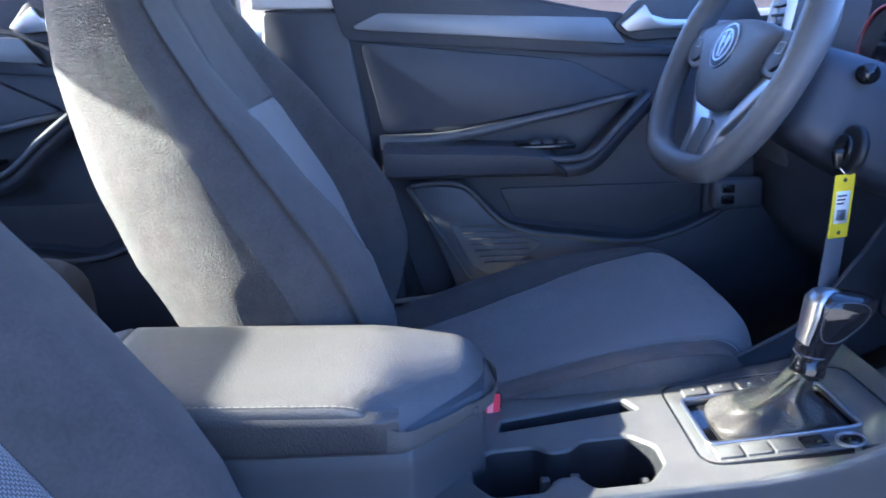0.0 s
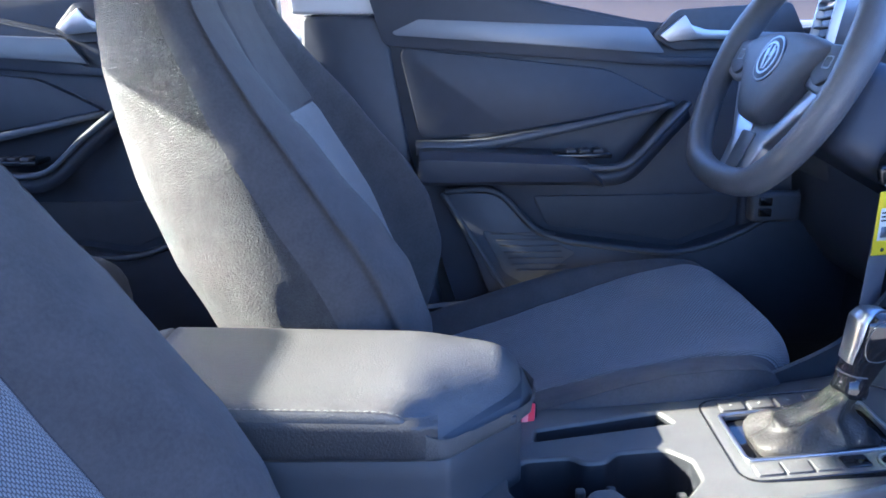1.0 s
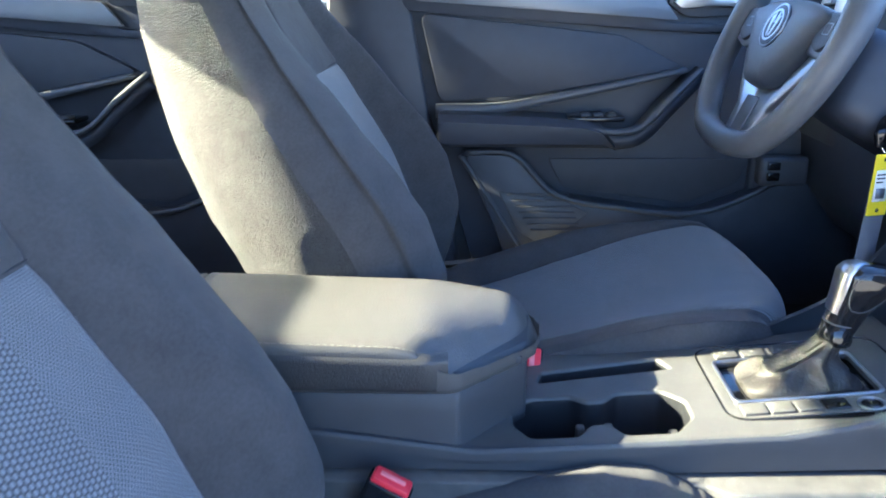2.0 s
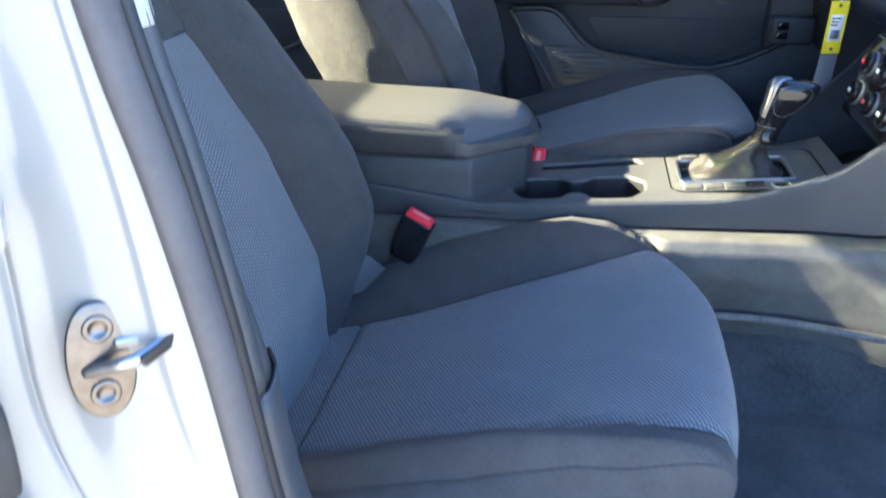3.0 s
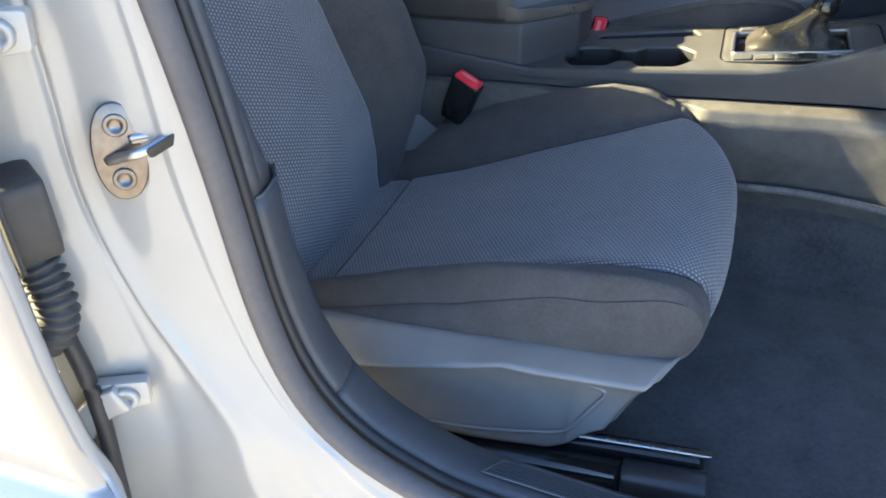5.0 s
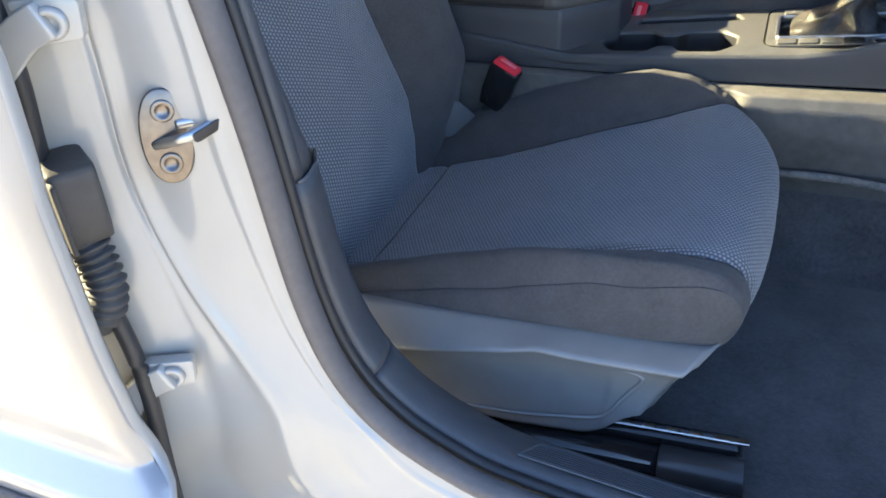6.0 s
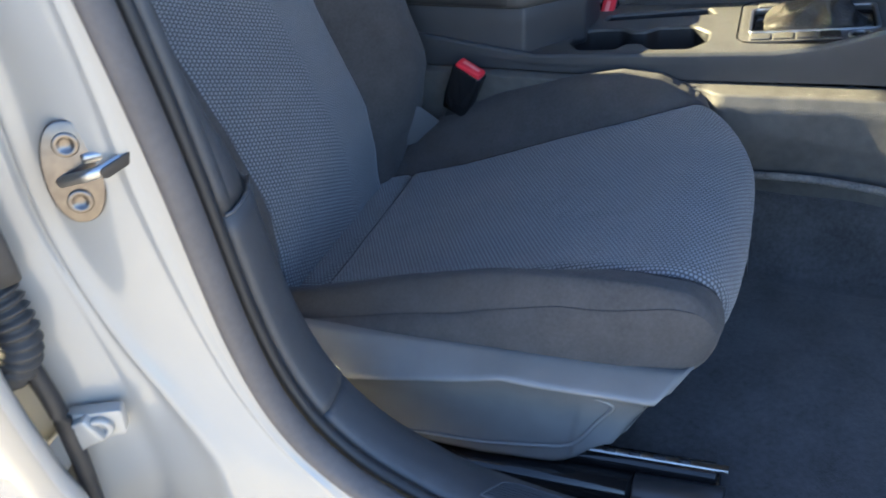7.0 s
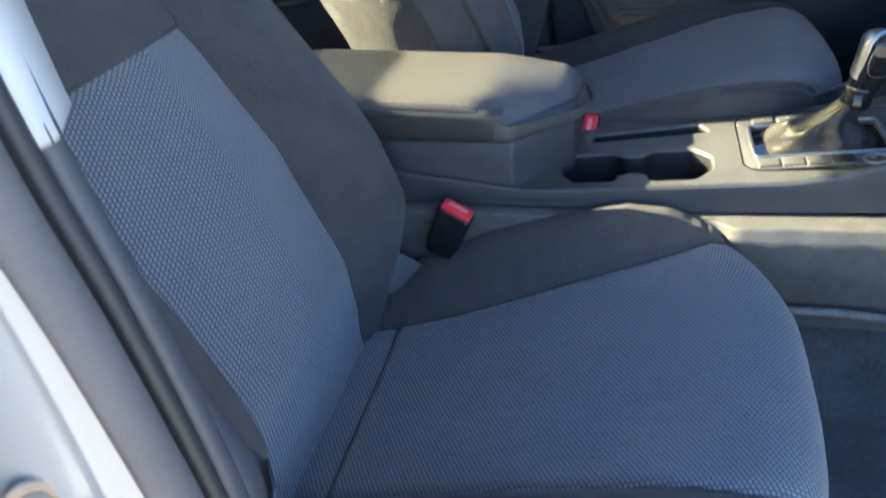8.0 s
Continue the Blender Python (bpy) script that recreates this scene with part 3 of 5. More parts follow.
L2 = [(-0.196, -0.010, 1.34), (-0.190, -0.012, 1.10), (-0.191, -0.014, 0.86), (-0.195, -0.016, 0.74), (-0.171, -0.018, 0.647), (-0.133, -0.018, 0.569), (-0.108, -0.018, 0.512), (-0.070, -0.018, 0.39), (0.20, -0.018, 0.335), (0.95, -0.018, 0.325)]
L3 = [(-0.214, -0.028, 1.34), (-0.208, -0.030, 1.10), (-0.204, -0.032, 0.86), (-0.205, -0.032, 0.74), (-0.190, -0.032, 0.645), (-0.180, -0.033, 0.57), (-0.178, -0.034, 0.50), (-0.170, -0.036, 0.37), (0.10, -0.042, 0.27), (0.95, -0.046, 0.26)]
L4 = [(-0.262, -0.062, 1.34), (-0.256, -0.065, 1.10), (-0.252, -0.068, 0.86), (-0.252, -0.07, 0.72), (-0.248, -0.073, 0.62), (-0.246, -0.076, 0.54), (-0.243, -0.08, 0.46), (-0.23, -0.085, 0.33), (0.05, -0.09, 0.20), (0.95, -0.09, 0.18)]
JL = [smooth_path(l, 8) for l in (L0, L1, L2, L3, L4)]


def jamb(u, v):
    cross = smooth_path([l[int(u)] for l in JL], 16)
    k = v / 2
    p = cross[int(v)].copy()
    # raised rolled rib along the third line
    p.y -= 0.0045 * math.exp(-((k - 16) / 1.6) ** 2)
    p.y += 0.0018 * math.exp(-((k - 23.2) / 1.1) ** 2)
    p.y -= 0.0024 * math.exp(-((k - 3.2) / 0.5) ** 2)
    p.y += 0.005 * math.exp(-((p.x + 0.045) ** 2 + (p.z - 0.440) ** 2) / 0.014 ** 2) * noise.noise(p * 90)
    return p


pillar = thing("b_pillar", "glossy white painted door pillar and sill of the car body", "car body", kind="structure")
part("jamb", grid_bm(jamb, list(range(len(JL[0]))), list(range(65))), M_WHITE_LIT, pillar)
part("upper_pillar_trim", loft([[Vector((x + dx, y, z)) for dx, y in ((-0.006, 0.038), (0.0, 0.042), (0.001, 0.052), (-0.02, 0.09), (-0.10, 0.11), (-0.12, 0.038))] for x, z in ((-0.124, 0.964), (-0.125, 0.970), (-0.147, 1.15), (-0.170, 1.36))]), M_CREAM, pillar, "pale grey upper pillar trim")
part("pillar_core", box(-0.36, -0.20, 0.01, 0.12, 0.33, 1.36, 0.02), M_PLASTIC, pillar)

# striker
striker = thing("door_striker", "polished steel door striker bolted to the white pillar", "striker")
sn = Vector((0.62, -0.76, 0.10)).normalized()
sx_ = Vector((0.10, 0.0, 1.0)).cross(sn).normalized()
sy_ = sn.cross(sx_)
sm = Matrix(((sx_.x, sy_.x, sn.x, -0.1580), (sx_.y, sy_.y, sn.y, -0.0095), (sx_.z, sy_.z, sn.z, 0.779), (0, 0, 0, 1)))
oval = [(math.copysign(abs(c) ** 0.85, c) * 0.0175, math.copysign(abs(n) ** 0.95, n) * 0.038) for c, n in circle(1, 40)]
part("plate", slab([(x * 1.12, y) for x, y in oval], sm, 0.004, 0.0015), mat("plate_steel", (0.17, 0.155, 0.145), 0.32, metal=1.0, var=0.3, scale=120), striker, "oval steel plate")
for dz in (-0.021, 0.021):
    bt = part("bolt", loft([[sm @ Vector((x * k, dz + y * k, z)) for x, y in circle(0.0088, 22)] for z, k in ((0.004, 1.0), (0.0052, 1.0), (0.0058, 0.93), (0.0058, 0.62), (0.0045, 0.55), (0.0045, 0.05))]), bpy.data.materials["plate_steel"], striker, "round bolt head")
TIP = Vector((-0.129, -0.002, 0.786))
a0, b0 = sm @ Vector((0.008, 0.009, 0.002)), sm @ Vector((-0.010, -0.006, 0.002))
a1, b1 = TIP + Vector((0.006, 0.013, 0.003)), TIP + Vector((-0.008, -0.013, -0.004))
lp = smooth_path([a0, a0.lerp(a1, 0.5), a0.lerp(a1, 0.93), a1.lerp(b1, 0.2) + Vector((0.003, 0, 0)), a1.lerp(b1, 0.8) + Vector((0.003, 0, 0)), b0.lerp(b1, 0.93), b0.lerp(b1, 0.5), b0], 6)
part("loop", sweep(lp, lambda t: [(x * 0.0032, y * 0.0044) for x, y in circle(1, 12)], (0, 0, 1)), M_SILVER, striker, "bright worn striker loop")
lx = (a1 - b1).normalized()
ly = Vector((1, 0.2, 0)).cross(lx).normalized()
lz = lx.cross(ly)
part("loop_end", slab(rounded([(-0.014, -0.0045), (0.014, -0.0045), (0.014, 0.0045), (-0.014, 0.0045)], 0.004), Matrix.Translation(a1.lerp(b1, 0.5) + Vector((0.0075, 0, 0))) @ Matrix(((lx.x, ly.x, lz.x, 0), (lx.y, ly.y, lz.y, 0), (lx.z, ly.z, lz.z, 0), (0, 0, 0, 1))), 0.0016, 0.0005), M_RUBBER, striker, "dark worn end face")

# closed rear door: its outer skin behind the pillar, with a ledge and a black moulding low down
rear_door = thing("rear_door", "glossy white closed rear car door with a black lower moulding", "car door")
LEAD_Z = [0.27, 0.40, 0.47, 0.488, 0.500, 0.54, 0.60, 0.69, 0.75, 0.80, 0.87, 1.02]
LEAD_X = [-0.134, -0.148, -0.159, -0.168, -0.186, -0.196, -0.193, -0.185, -0.180, -0.175, -0.176, -0.192]


def skin(u, v):
    """u back along the door from its leading edge, v its height."""
    y = interp(v, [0.27, 0.36, 0.40, 0.45, 0.462, 0.468, 0.495, 0.501, 0.507, 0.55, 0.65, 0.78, 0.9, 1.02], [-0.105, -0.135, -0.142, -0.145, -0.145, -0.142, -0.119, -0.1155, -0.1145, -0.118, -0.128, -0.135, -0.125, -0.095])
    y += 0.013 * math.exp(-u / 0.0045)
    return Vector((interp(v, LEAD_Z, LEAD_X) - u, y, v))


us_ = [0, 0.0006, 0.0015, 0.003, 0.005, 0.008, 0.012, 0.018, 0.026] + lin(0.04, 0.98, 20)
vs_door = lin(0.27, 0.44, 10) + lin(0.445, 0.52, 30) + lin(0.53, 1.02, 50)
part("skin", grid_bm(skin, us_, vs_door), M_WHITE_DIM, rear_door, "glossy white painted outer skin")
part("edge_flange", grid_bm(lambda u, v: skin(0, v) + Vector((0.004 * math.sin(u * math.pi) - 0.022 * u * u, 0.024 * u, 0)), lin(0, 1, 8), lin(0.27, 1.02, 60)), M_WHITE_LIT, rear_door, "rolled white leading edge")
part("inner_panel", grid_bm(lambda u, v: Vector((-0.33 - 0.85 * u, 0.055, v)), lin(0, 1, 6), lin(0.30, 1.02, 6)), M_PLASTIC, rear_door, "dark inner panel")
part("lower_moulding", sweep([skin(u, 0.425) + Vector((0, -0.003, 0)) for u in lin(0.02, 0.96, 20)], [(-0.004, -0.022), (0.004, -0.022), (0.004, 0.022), (-0.004, 0.022)]), M_RUBBER, rear_door, "black lower moulding")
part("window_frame", sweep(smooth_path([(-0.27, -0.07, 1.02), (-0.30, 0.02, 1.30), (-0.36, 0.06, 1.355), (-0.95, 0.06, 1.36), (-1.20, 0.02, 1.20), (-1.26, -0.05, 1.02)], 6), circle(0.018, 8)), M_RUBBER, rear_door, "black window frame")
side_pane = part("window_glass", grid_bm(lambda u, v: Vector((-0.29 - (0.90 - 0.10 * v) * u, -0.07 + 0.12 * v, 1.02 + 0.33 * v)), lin(0, 1, 8), lin(0, 1, 6)), M_GLASS, rear_door, "clear window pane")
side_pane.visible_shadow = False
for hz in (0.562, 0.880):
    hm = Matrix(((0.88, 0, 0.475, -0.190), (0.475, 0, -0.88, -0.045), (0, 1, 0, hz), (0, 0, 0, 1)))
    leaf = rounded([(-0.020, -0.016), (0.018, -0.013), (0.021, 0.014), (-0.024, 0.016)], 0.004, 3)
    hinge = part("hinge", slab(leaf, hm, 0.012, 0.002), M_WHITE_LIT, rear_door, "white painted hinge")
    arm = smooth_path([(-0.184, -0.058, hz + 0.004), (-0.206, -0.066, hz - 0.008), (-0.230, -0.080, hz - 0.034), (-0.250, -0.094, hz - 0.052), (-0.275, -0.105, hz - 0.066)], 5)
    part("hinge_arm", bevelled(sweep(arm, [(-0.007, -0.013), (0.007, -0.013), (0.007, 0.013), (-0.007, 0.013)]), 0.002, 2), M_WHITE_LIT, hinge, "bent white painted arm")
    part("hinge_bolt", loft([[hm @ Vector((x * k, y * k, 0.012 + z)) for x, y in circle(0.0115, 24)] for z, k in ((-0.001, 1.0), (0.004, 0.97), (0.0055, 0.85), (0.0055, 0.55), (0.002, 0.48), (0.002, 0.1))]), M_WHITE_LIT, hinge, "white painted bolt")
part("jamb_gasket", sweep(smooth_path([(-0.226, -0.070, 1.2), (-0.218, -0.070, 0.95), (-0.216, -0.070, 0.85), (-0.224, -0.071, 0.77), (-0.211, -0.070, 0.65), (-0.204, -0.070, 0.595), (-0.205, -0.070, 0.54), (-0.210, -0.073, 0.47), (-0.216, -0.078, 0.36)], 6), circle(0.0075, 10)), M_RUBBER, rear_door, "black rubber gasket")

# wiring connector and bellows between pillar and rear door
loom = thing("door_wiring_loom", "black plastic connector with ribbed rubber bellows between pillar and door", "wiring")
cm = pose(-0.216, -0.062, 0.745, 0, 6, -30)
cbm = loft([[cm @ Vector((x, y, z)) for x, y in rounded([(-0.022 * k, -0.018), (0.024 * k, -0.018), (0.024 * k, 0.018), (-0.022 * k, 0.018)], 0.006, 3)] for z, k in ((-0.036, 0.72), (-0.02, 0.92), (0.0, 1.0), (0.028, 1.0), (0.034, 0.9))])
part("connector_body", bevelled(cbm, 0.002, 1, 50), M_BELLOWS, loom)
part("connector_flange", slab(rounded([(0.018, -0.034), (0.030, -0.034), (0.030, 0.030), (0.018, 0.030)], 0.003, 2), cm @ pose(0, -0.014, 0, 90, 0, 0), 0.004, 0.001), M_BELLOWS, loom)
path = smooth_path([(-0.221, -0.064, 0.712), (-0.213, -0.066, 0.690), (-0.208, -0.070, 0.665), (-0.216, -0.076, 0.642), (-0.240, -0.084, 0.632), (-0.27, -0.10, 0.638)], 16)
part("bellows", sweep(path, lambda t: circle(0.0155 + 0.0028 * math.cos(t * 2 * math.pi * 17), 18), (0.3, 1, 0)), M_BELLOWS, loom, "ribbed rubber bellows")

# ---- closing shell: roof, far side, rear, front ----
roof = thing("roof", "car roof with pale headliner over the seats", "roof", kind="structure")


def roof_z(u, v, up=0.0):
    return 1.40 + up - 0.03 * ((v - YC) / 0.6) ** 2 - 0.05 * sstep(0.1, 0.5, u)


part("headliner", grid_bm(lambda u, v: Vector((u, v, roof_z(u, v))), lin(-1.235, 0.45, 60), lin(0.12, 1.53, 40)), M_HEAD, roof)
part("roof_skin", grid_bm(lambda u, v: Vector((u, v, roof_z(u, v, 0.04))), lin(-1.235, 0.45, 60), lin(0.11, 1.54, 40)), M_WHITE_DIM, roof)
shell = thing("car_shell", "white car body shell with dark pillars and window openings", "car body", kind="structure")
part("a_pillar", sweep([(0.45, 0.27, 1.36), (1.25, 0.12, 0.98)], circle(0.035, 10)), M_PLASTIC, shell)
part("a_pillar", sweep([(0.45, 1.34, 1.36), (1.25, 1.49, 0.98)], circle(0.035, 10)), M_PLASTIC, shell)
part("roof_rail", sweep([(0.45, 1.34, 1.36), (-1.235, 1.36, 1.37)], circle(0.03, 10)), M_CREAM, shell)
part("roof_rail", box(-1.235, 0.45, 0.035, 0.24, 1.325, 1.385, 0.02, 3), M_WHITE_DIM, shell)
part("c_pillar", sweep([(-1.20, 1.38, 1.37), (-2.0, 1.50, 0.95)], circle(0.07, 10)), M_CREAM, shell)
# unseen near pillar, thickened and set inwards to keep sun off the seat's side cover
part("c_pillar", sweep([(-1.20, 0.20, 1.40), (-1.50, 0.20, 1.18), (-1.80, 0.16, 1.0)], circle(0.11, 12)), M_CREAM, shell)
part("outer_side", box(-2.2, 1.5, 1.60, 1.64, 0.2, 1.06, 0.02), M_WHITE_DIM, shell)
part("parcel_shelf", box(-2.1, -1.40, 0.12, 1.48, 0.90, 0.95, 0.02), M_CLOTH, shell)
part("tail", box(-2.6, -2.1, 0.0, 1.6, 0.25, 0.98, 0.05), M_WHITE_DIM, shell)
part("bulkhead", box(1.25, 1.35, 0.05, 1.58, 0.25, 0.95, 0.02), M_PLASTIC, shell)
part("bonnet", box(1.3, 2.3, 0.05, 1.58, 0.3, 0.92, 0.08), M_WHITE_DIM, shell)

rear_pane = part("rear_window", grid_bm(lambda u, v: Vector((-1.24 - 0.74 * u, v, 1.405 - 0.44 * u + 0.03 * math.sin(u * math.pi))), lin(0, 1, 12), lin(0.20, 1.42, 8)), M_GLASS, shell, "sloping rear window glass")
rear_pane.visible_shadow = False

# far B pillar
fp = thing("b_pillar", "driver's side pillar with dark lower trim and pale upper trim", "pillar", kind="structure")
part("lower_trim", slab(rounded([(-0.34, 0.40), (-0.31, 1.078), (-0.160, 1.074), (-0.120, 0.82), (-0.075, 0.55), (-0.05, 0.40)], 0.01, 2), XZ(1.60), 0.092, 0.008), M_SOFT, fp)
part("upper_trim", slab([(-0.33, 1.080), (-0.170, 1.076), (-0.235, 1.36), (-0.36, 1.36)], XZ(1.595), 0.085, 0.008), M_CREAM, fp)

# ---- driver's front door ----
def far_door(label, dx, up=0.0):
    door = thing("far_side_door", label, "car door", "driver's side doors")
    last = 0.69 if up else 0.95
    P = lambda pts, y, d, r=0.01, w=0.004, n=4: slab(rounded([(min(x, last) + dx, z) for x, z in pts], r, n), XZ(y), d, w)
    part("panel", P([(-0.195, 1.11), (-0.150, 0.95), (-0.112, 0.79), (-0.05, 0.56), (0.0, 0.42), (0.95, 0.42), (0.95, 1.06), (0.5, 1.035), (0.30, 1.058), (0.05, 1.11)], 1.60, 0.085), M_SOFT, door, "dark grained door panel")
    part("upper_ledge", P([(-0.165, 1.032), (-0.19, 1.12), (0.02, 1.112), (0.29, 1.052), (0.33, 0.995), (0.95, 0.975), (0.95, 0.955), (0.30, 0.982), (-0.155, 1.022)], 1.525, 0.022, 0.008), M_SOFT, door)
    part("belt_trim", P([(-0.146, 1.046), (-0.098, 1.067), (0.306, 1.046), (0.342, 1.0), (0.2, 1.012), (-0.14, 1.040)], 1.505, 0.010, 0.006, 0.003), M_SATIN, door, "satin grey belt trim")
    part("insert", P([(-0.135, 1.018), (0.242, 0.974), (0.36, 0.914), (0.20, 0.885), (0.09, 0.868), (-0.10, 0.853)], 1.518, 0.020, 0.02, 0.010, 5), M_SOFT, door, "padded dark insert")
    part("strip", sweep(smooth_path([(-0.108 + dx, 1.492, 0.838), (0.0 + dx, 1.490, 0.842), (0.092 + dx, 1.488, 0.857), (0.22 + dx, 1.488, 0.882), (0.362 + dx, 1.495, 0.911)], 6), lambda t: [(-0.008, -0.013 * (1 - 0.6 * t)), (0.008, -0.013 * (1 - 0.6 * t)), (0.008, 0.011 * (1 - 0.6 * t)), (-0.008, 0.013 * (1 - 0.6 * t))]), M_DIM, door, "satin grey diagonal strip")
    arm = loft([[Vector((x + dx, y, z)) for y, z in ((1.515, zt), (1.44, zt), (1.415, zt - 0.012), (1.42, zb + 0.008), (1.435, zb), (1.515, zb - 0.01))] for x, zt, zb in ((-0.10, 0.838, 0.782), (-0.085, 0.840, 0.778), (0.05, 0.834, 0.778), (0.17, 0.827, 0.776), (0.20, 0.818, 0.776), (0.226, 0.79, 0.774))])
    part("armrest", bevelled(arm, 0.006, 3), M_SOFT, door, "padded black armrest")
    part("pull_handle", sweep(smooth_path([(0.185 + dx, 1.43, 0.812), (0.23 + dx, 1.425, 0.808), (0.275 + dx, 1.43, 0.818), (0.33 + dx, 1.45, 0.868), (0.385 + dx, 1.48, 0.915)], 6), [(-0.012, -0.004), (0.006, -0.006), (0.008, 0.002), (-0.012, 0.004)]), M_DIM, door, "satin grey pull handle")
    part("pull_body", sweep(smooth_path([(0.185 + dx, 1.436, 0.800), (0.23 + dx, 1.432, 0.792), (0.275 + dx, 1.436, 0.802), (0.33 + dx, 1.456, 0.852), (0.385 + dx, 1.485, 0.900)], 6), [(-0.035, -0.016), (0.0, -0.018), (0.004, 0.008), (-0.035, 0.008)]), M_SOFT, door)
    part("switch_panel", box(0.14 + dx, 0.245 + dx, 1.44, 1.50, 0.822, 0.832, 0.003), M_GLOSS, door, "gloss black window switches")
    for i in range(3):
        part("window_switch", box(0.165 + dx + i * 0.024, 0.182 + dx + i * 0.024, 1.448, 1.475, 0.83, 0.837, 0.002), M_PLASTIC, door)
    part("handle_recess", P([(x - up, z + up) for x, z in ((0.318, 1.03), (0.36, 1.075), (0.56, 1.085), (0.60, 1.01), (0.36, 1.005))], 1.512, 0.010, 0.01), M_PLASTIC, door)
    part("handle_lever", P([(x - up, z + up) for x, z in ((0.330, 1.032), (0.372, 1.066), (0.384, 1.048), (0.41, 1.040), (0.56, 1.032), (0.56, 1.020), (0.40, 1.024), (0.345, 1.020))], 1.502, 0.012, 0.003, 0.003, 3), M_SILVER, door, "bright metal door handle")
    if up:
        part("high_ledge", P([(-0.19, 1.145), (0.0, 1.142), (0.30, 1.130), (0.55, 1.118), (0.70, 1.110), (0.70, 0.97), (-0.19, 1.0)], 1.560, 0.038, 0.008), M_SOFT, door)
    part("pocket", P([(-0.055, 0.758), (0.04, 0.755), (0.13, 0.672), (0.385, 0.636), (0.56, 0.70), (0.62, 0.76), (0.70, 0.75), (0.70, 0.45), (0.06, 0.45), (0.01, 0.60)], 1.515, 0.045, 0.02, 0.008, 4), M_SOFT, door, "moulded door pocket")
    part("pocket_lip", sweep(smooth_path([(-0.055 + dx, 1.468, 0.760), (0.04 + dx, 1.466, 0.757), (0.125 + dx, 1.464, 0.678), (0.25 + dx, 1.462, 0.652), (0.385 + dx, 1.462, 0.641), (0.50 + dx, 1.464, 0.680), (0.60 + dx, 1.468, 0.755)], 6), circle(0.006, 8)), M_PLASTIC2, door)
    # flat black sheet that paints the shade inside the pocket's mouth
    part("pocket_shade", P([(0.11, 0.74), (0.50, 0.74), (0.48, 0.69), (0.385, 0.650), (0.14, 0.682)], 1.512, 0.004, 0.01), M_INK_SHADE, door)
    part("rear_flange", sweep(smooth_path([(-0.06 + dx, 1.475, 0.755), (0.0 + dx, 1.472, 0.66), (0.055 + dx, 1.47, 0.57), (0.10 + dx, 1.47, 0.52)], 6), circle(0.006, 8)), M_PLASTIC2, door)
    grille = part("speaker_grille", P([(0.012, 0.684), (0.13, 0.668), (0.19, 0.64), (0.10, 0.575), (0.055, 0.60)], 1.470, 0.003, 0.008, 0.001), M_PLASTIC, door)
    for i in range(7):
        z = 0.676 - i * 0.012
        part("grille_slot", box(0.03 + i * 0.008 + dx, 0.15 + i * 0.004 + dx, 1.4645, 1.467, z, z + 0.004, 0.001, 1), M_INK_SHADE, grille)
    part("window_glass", box(-0.18 + dx, 0.95 + dx, 1.57, 1.574, 1.0, 1.36, 0.0), M_GLASS, door)
    return door


DOOR_F = far_door("dark plastic inner panel of the closed driver's door with satin trim", 0.0)
DOOR_R = far_door("dark plastic inner panel of the closed rear door with satin trim", -1.045, 0.032)
for d_ in (DOOR_F, DOOR_R):
    for c_ in d_.children:
        if c_.name.startswith("window_glass"):
            c_.visible_shadow = False

# rear bench
bench = thing("rear_bench", "dark charcoal cloth rear bench seat", "bench seat")
part("cushion", box(-1.25, -0.56, 0.20, 1.29, 0.40, 0.715, 0.07, 5), M_CLOTH, bench)
part("backrest", loft([[Vector((x, y, z)) for x, z in ((-1.12, 0.60), (-1.10, 0.7), (-1.28, 1.12), (-1.33, 1.15), (-1.42, 1.10), (-1.30, 0.6))] for y in (0.09, 0.13, 1.46, 1.50)]), M_CLOTH, bench)


for hy, hw, ht in ((0.42, 0.115, 0.0), (0.815, 0.150, 0.036), (1.20, 0.115, 0.0)):
    rest = loft([[Vector((-1.33 + dx, hy + (y - hy) * 1.0, z)) for y, z in rounded([(hy - hw, zb), (hy + hw, zb), (hy + hw - 0.015, zt + ht), (hy - hw + 0.015, zt + ht)], 0.035)] for dx, zb, zt in ((-0.045, 1.10, 1.20), (-0.025, 1.085, 1.225), (0.02, 1.085, 1.225), (0.045, 1.10, 1.20))])
    part("headrest", bevelled(rest, 0.01, 2), M_CLOTH, bench, "low charcoal headrest")


# ---- centre console ----
console = thing("centre_console", "grey plastic centre console with cup holders between the front seats", "console")


def top_z(x):
    return interp(x, [-0.10, -0.02, 0.16, 0.26, 0.44, 0.50, 0.56, 0.64, 0.72], [0.598, 0.600, 0.614, 0.622, 0.632, 0.645, 0.70, 0.80, 0.92])


def far_edge(x):
    return 0.915 + 0.20 * max(0, x - 0.25)


def ring_at(pts, grow, dz):
    """An opening's outline moved outwards by grow and sunk by dz."""
    out, n_ = [], len(pts)
    for i in range(n_):
        a, b = Vector(pts[i - 1]), Vector(pts[(i + 1) % n_])
        d = (b - a).normalized()
        p = Vector(pts[i]) + Vector((d.y, -d.x)) * grow
        out.append(Vector((p.x, p.y, top_z(p.x) - dz)))
    return out


CUPS = rounded([(0.021, 0.745), (0.040, 0.716), (0.090, 0.716), (0.104, 0.738), (0.126, 0.738), (0.140, 0.714), (0.192, 0.714), (0.214, 0.742), (0.214, 0.778), (0.192, 0.803), (0.142, 0.803), (0.126, 0.786), (0.104, 0.786), (0.090, 0.800), (0.042, 0.800), (0.021, 0.774)], 0.007, 4)
TRAY = rounded([(0.054, 0.838), (0.216, 0.856), (0.204, 0.884), (0.060, 0.863)], 0.004, 4)
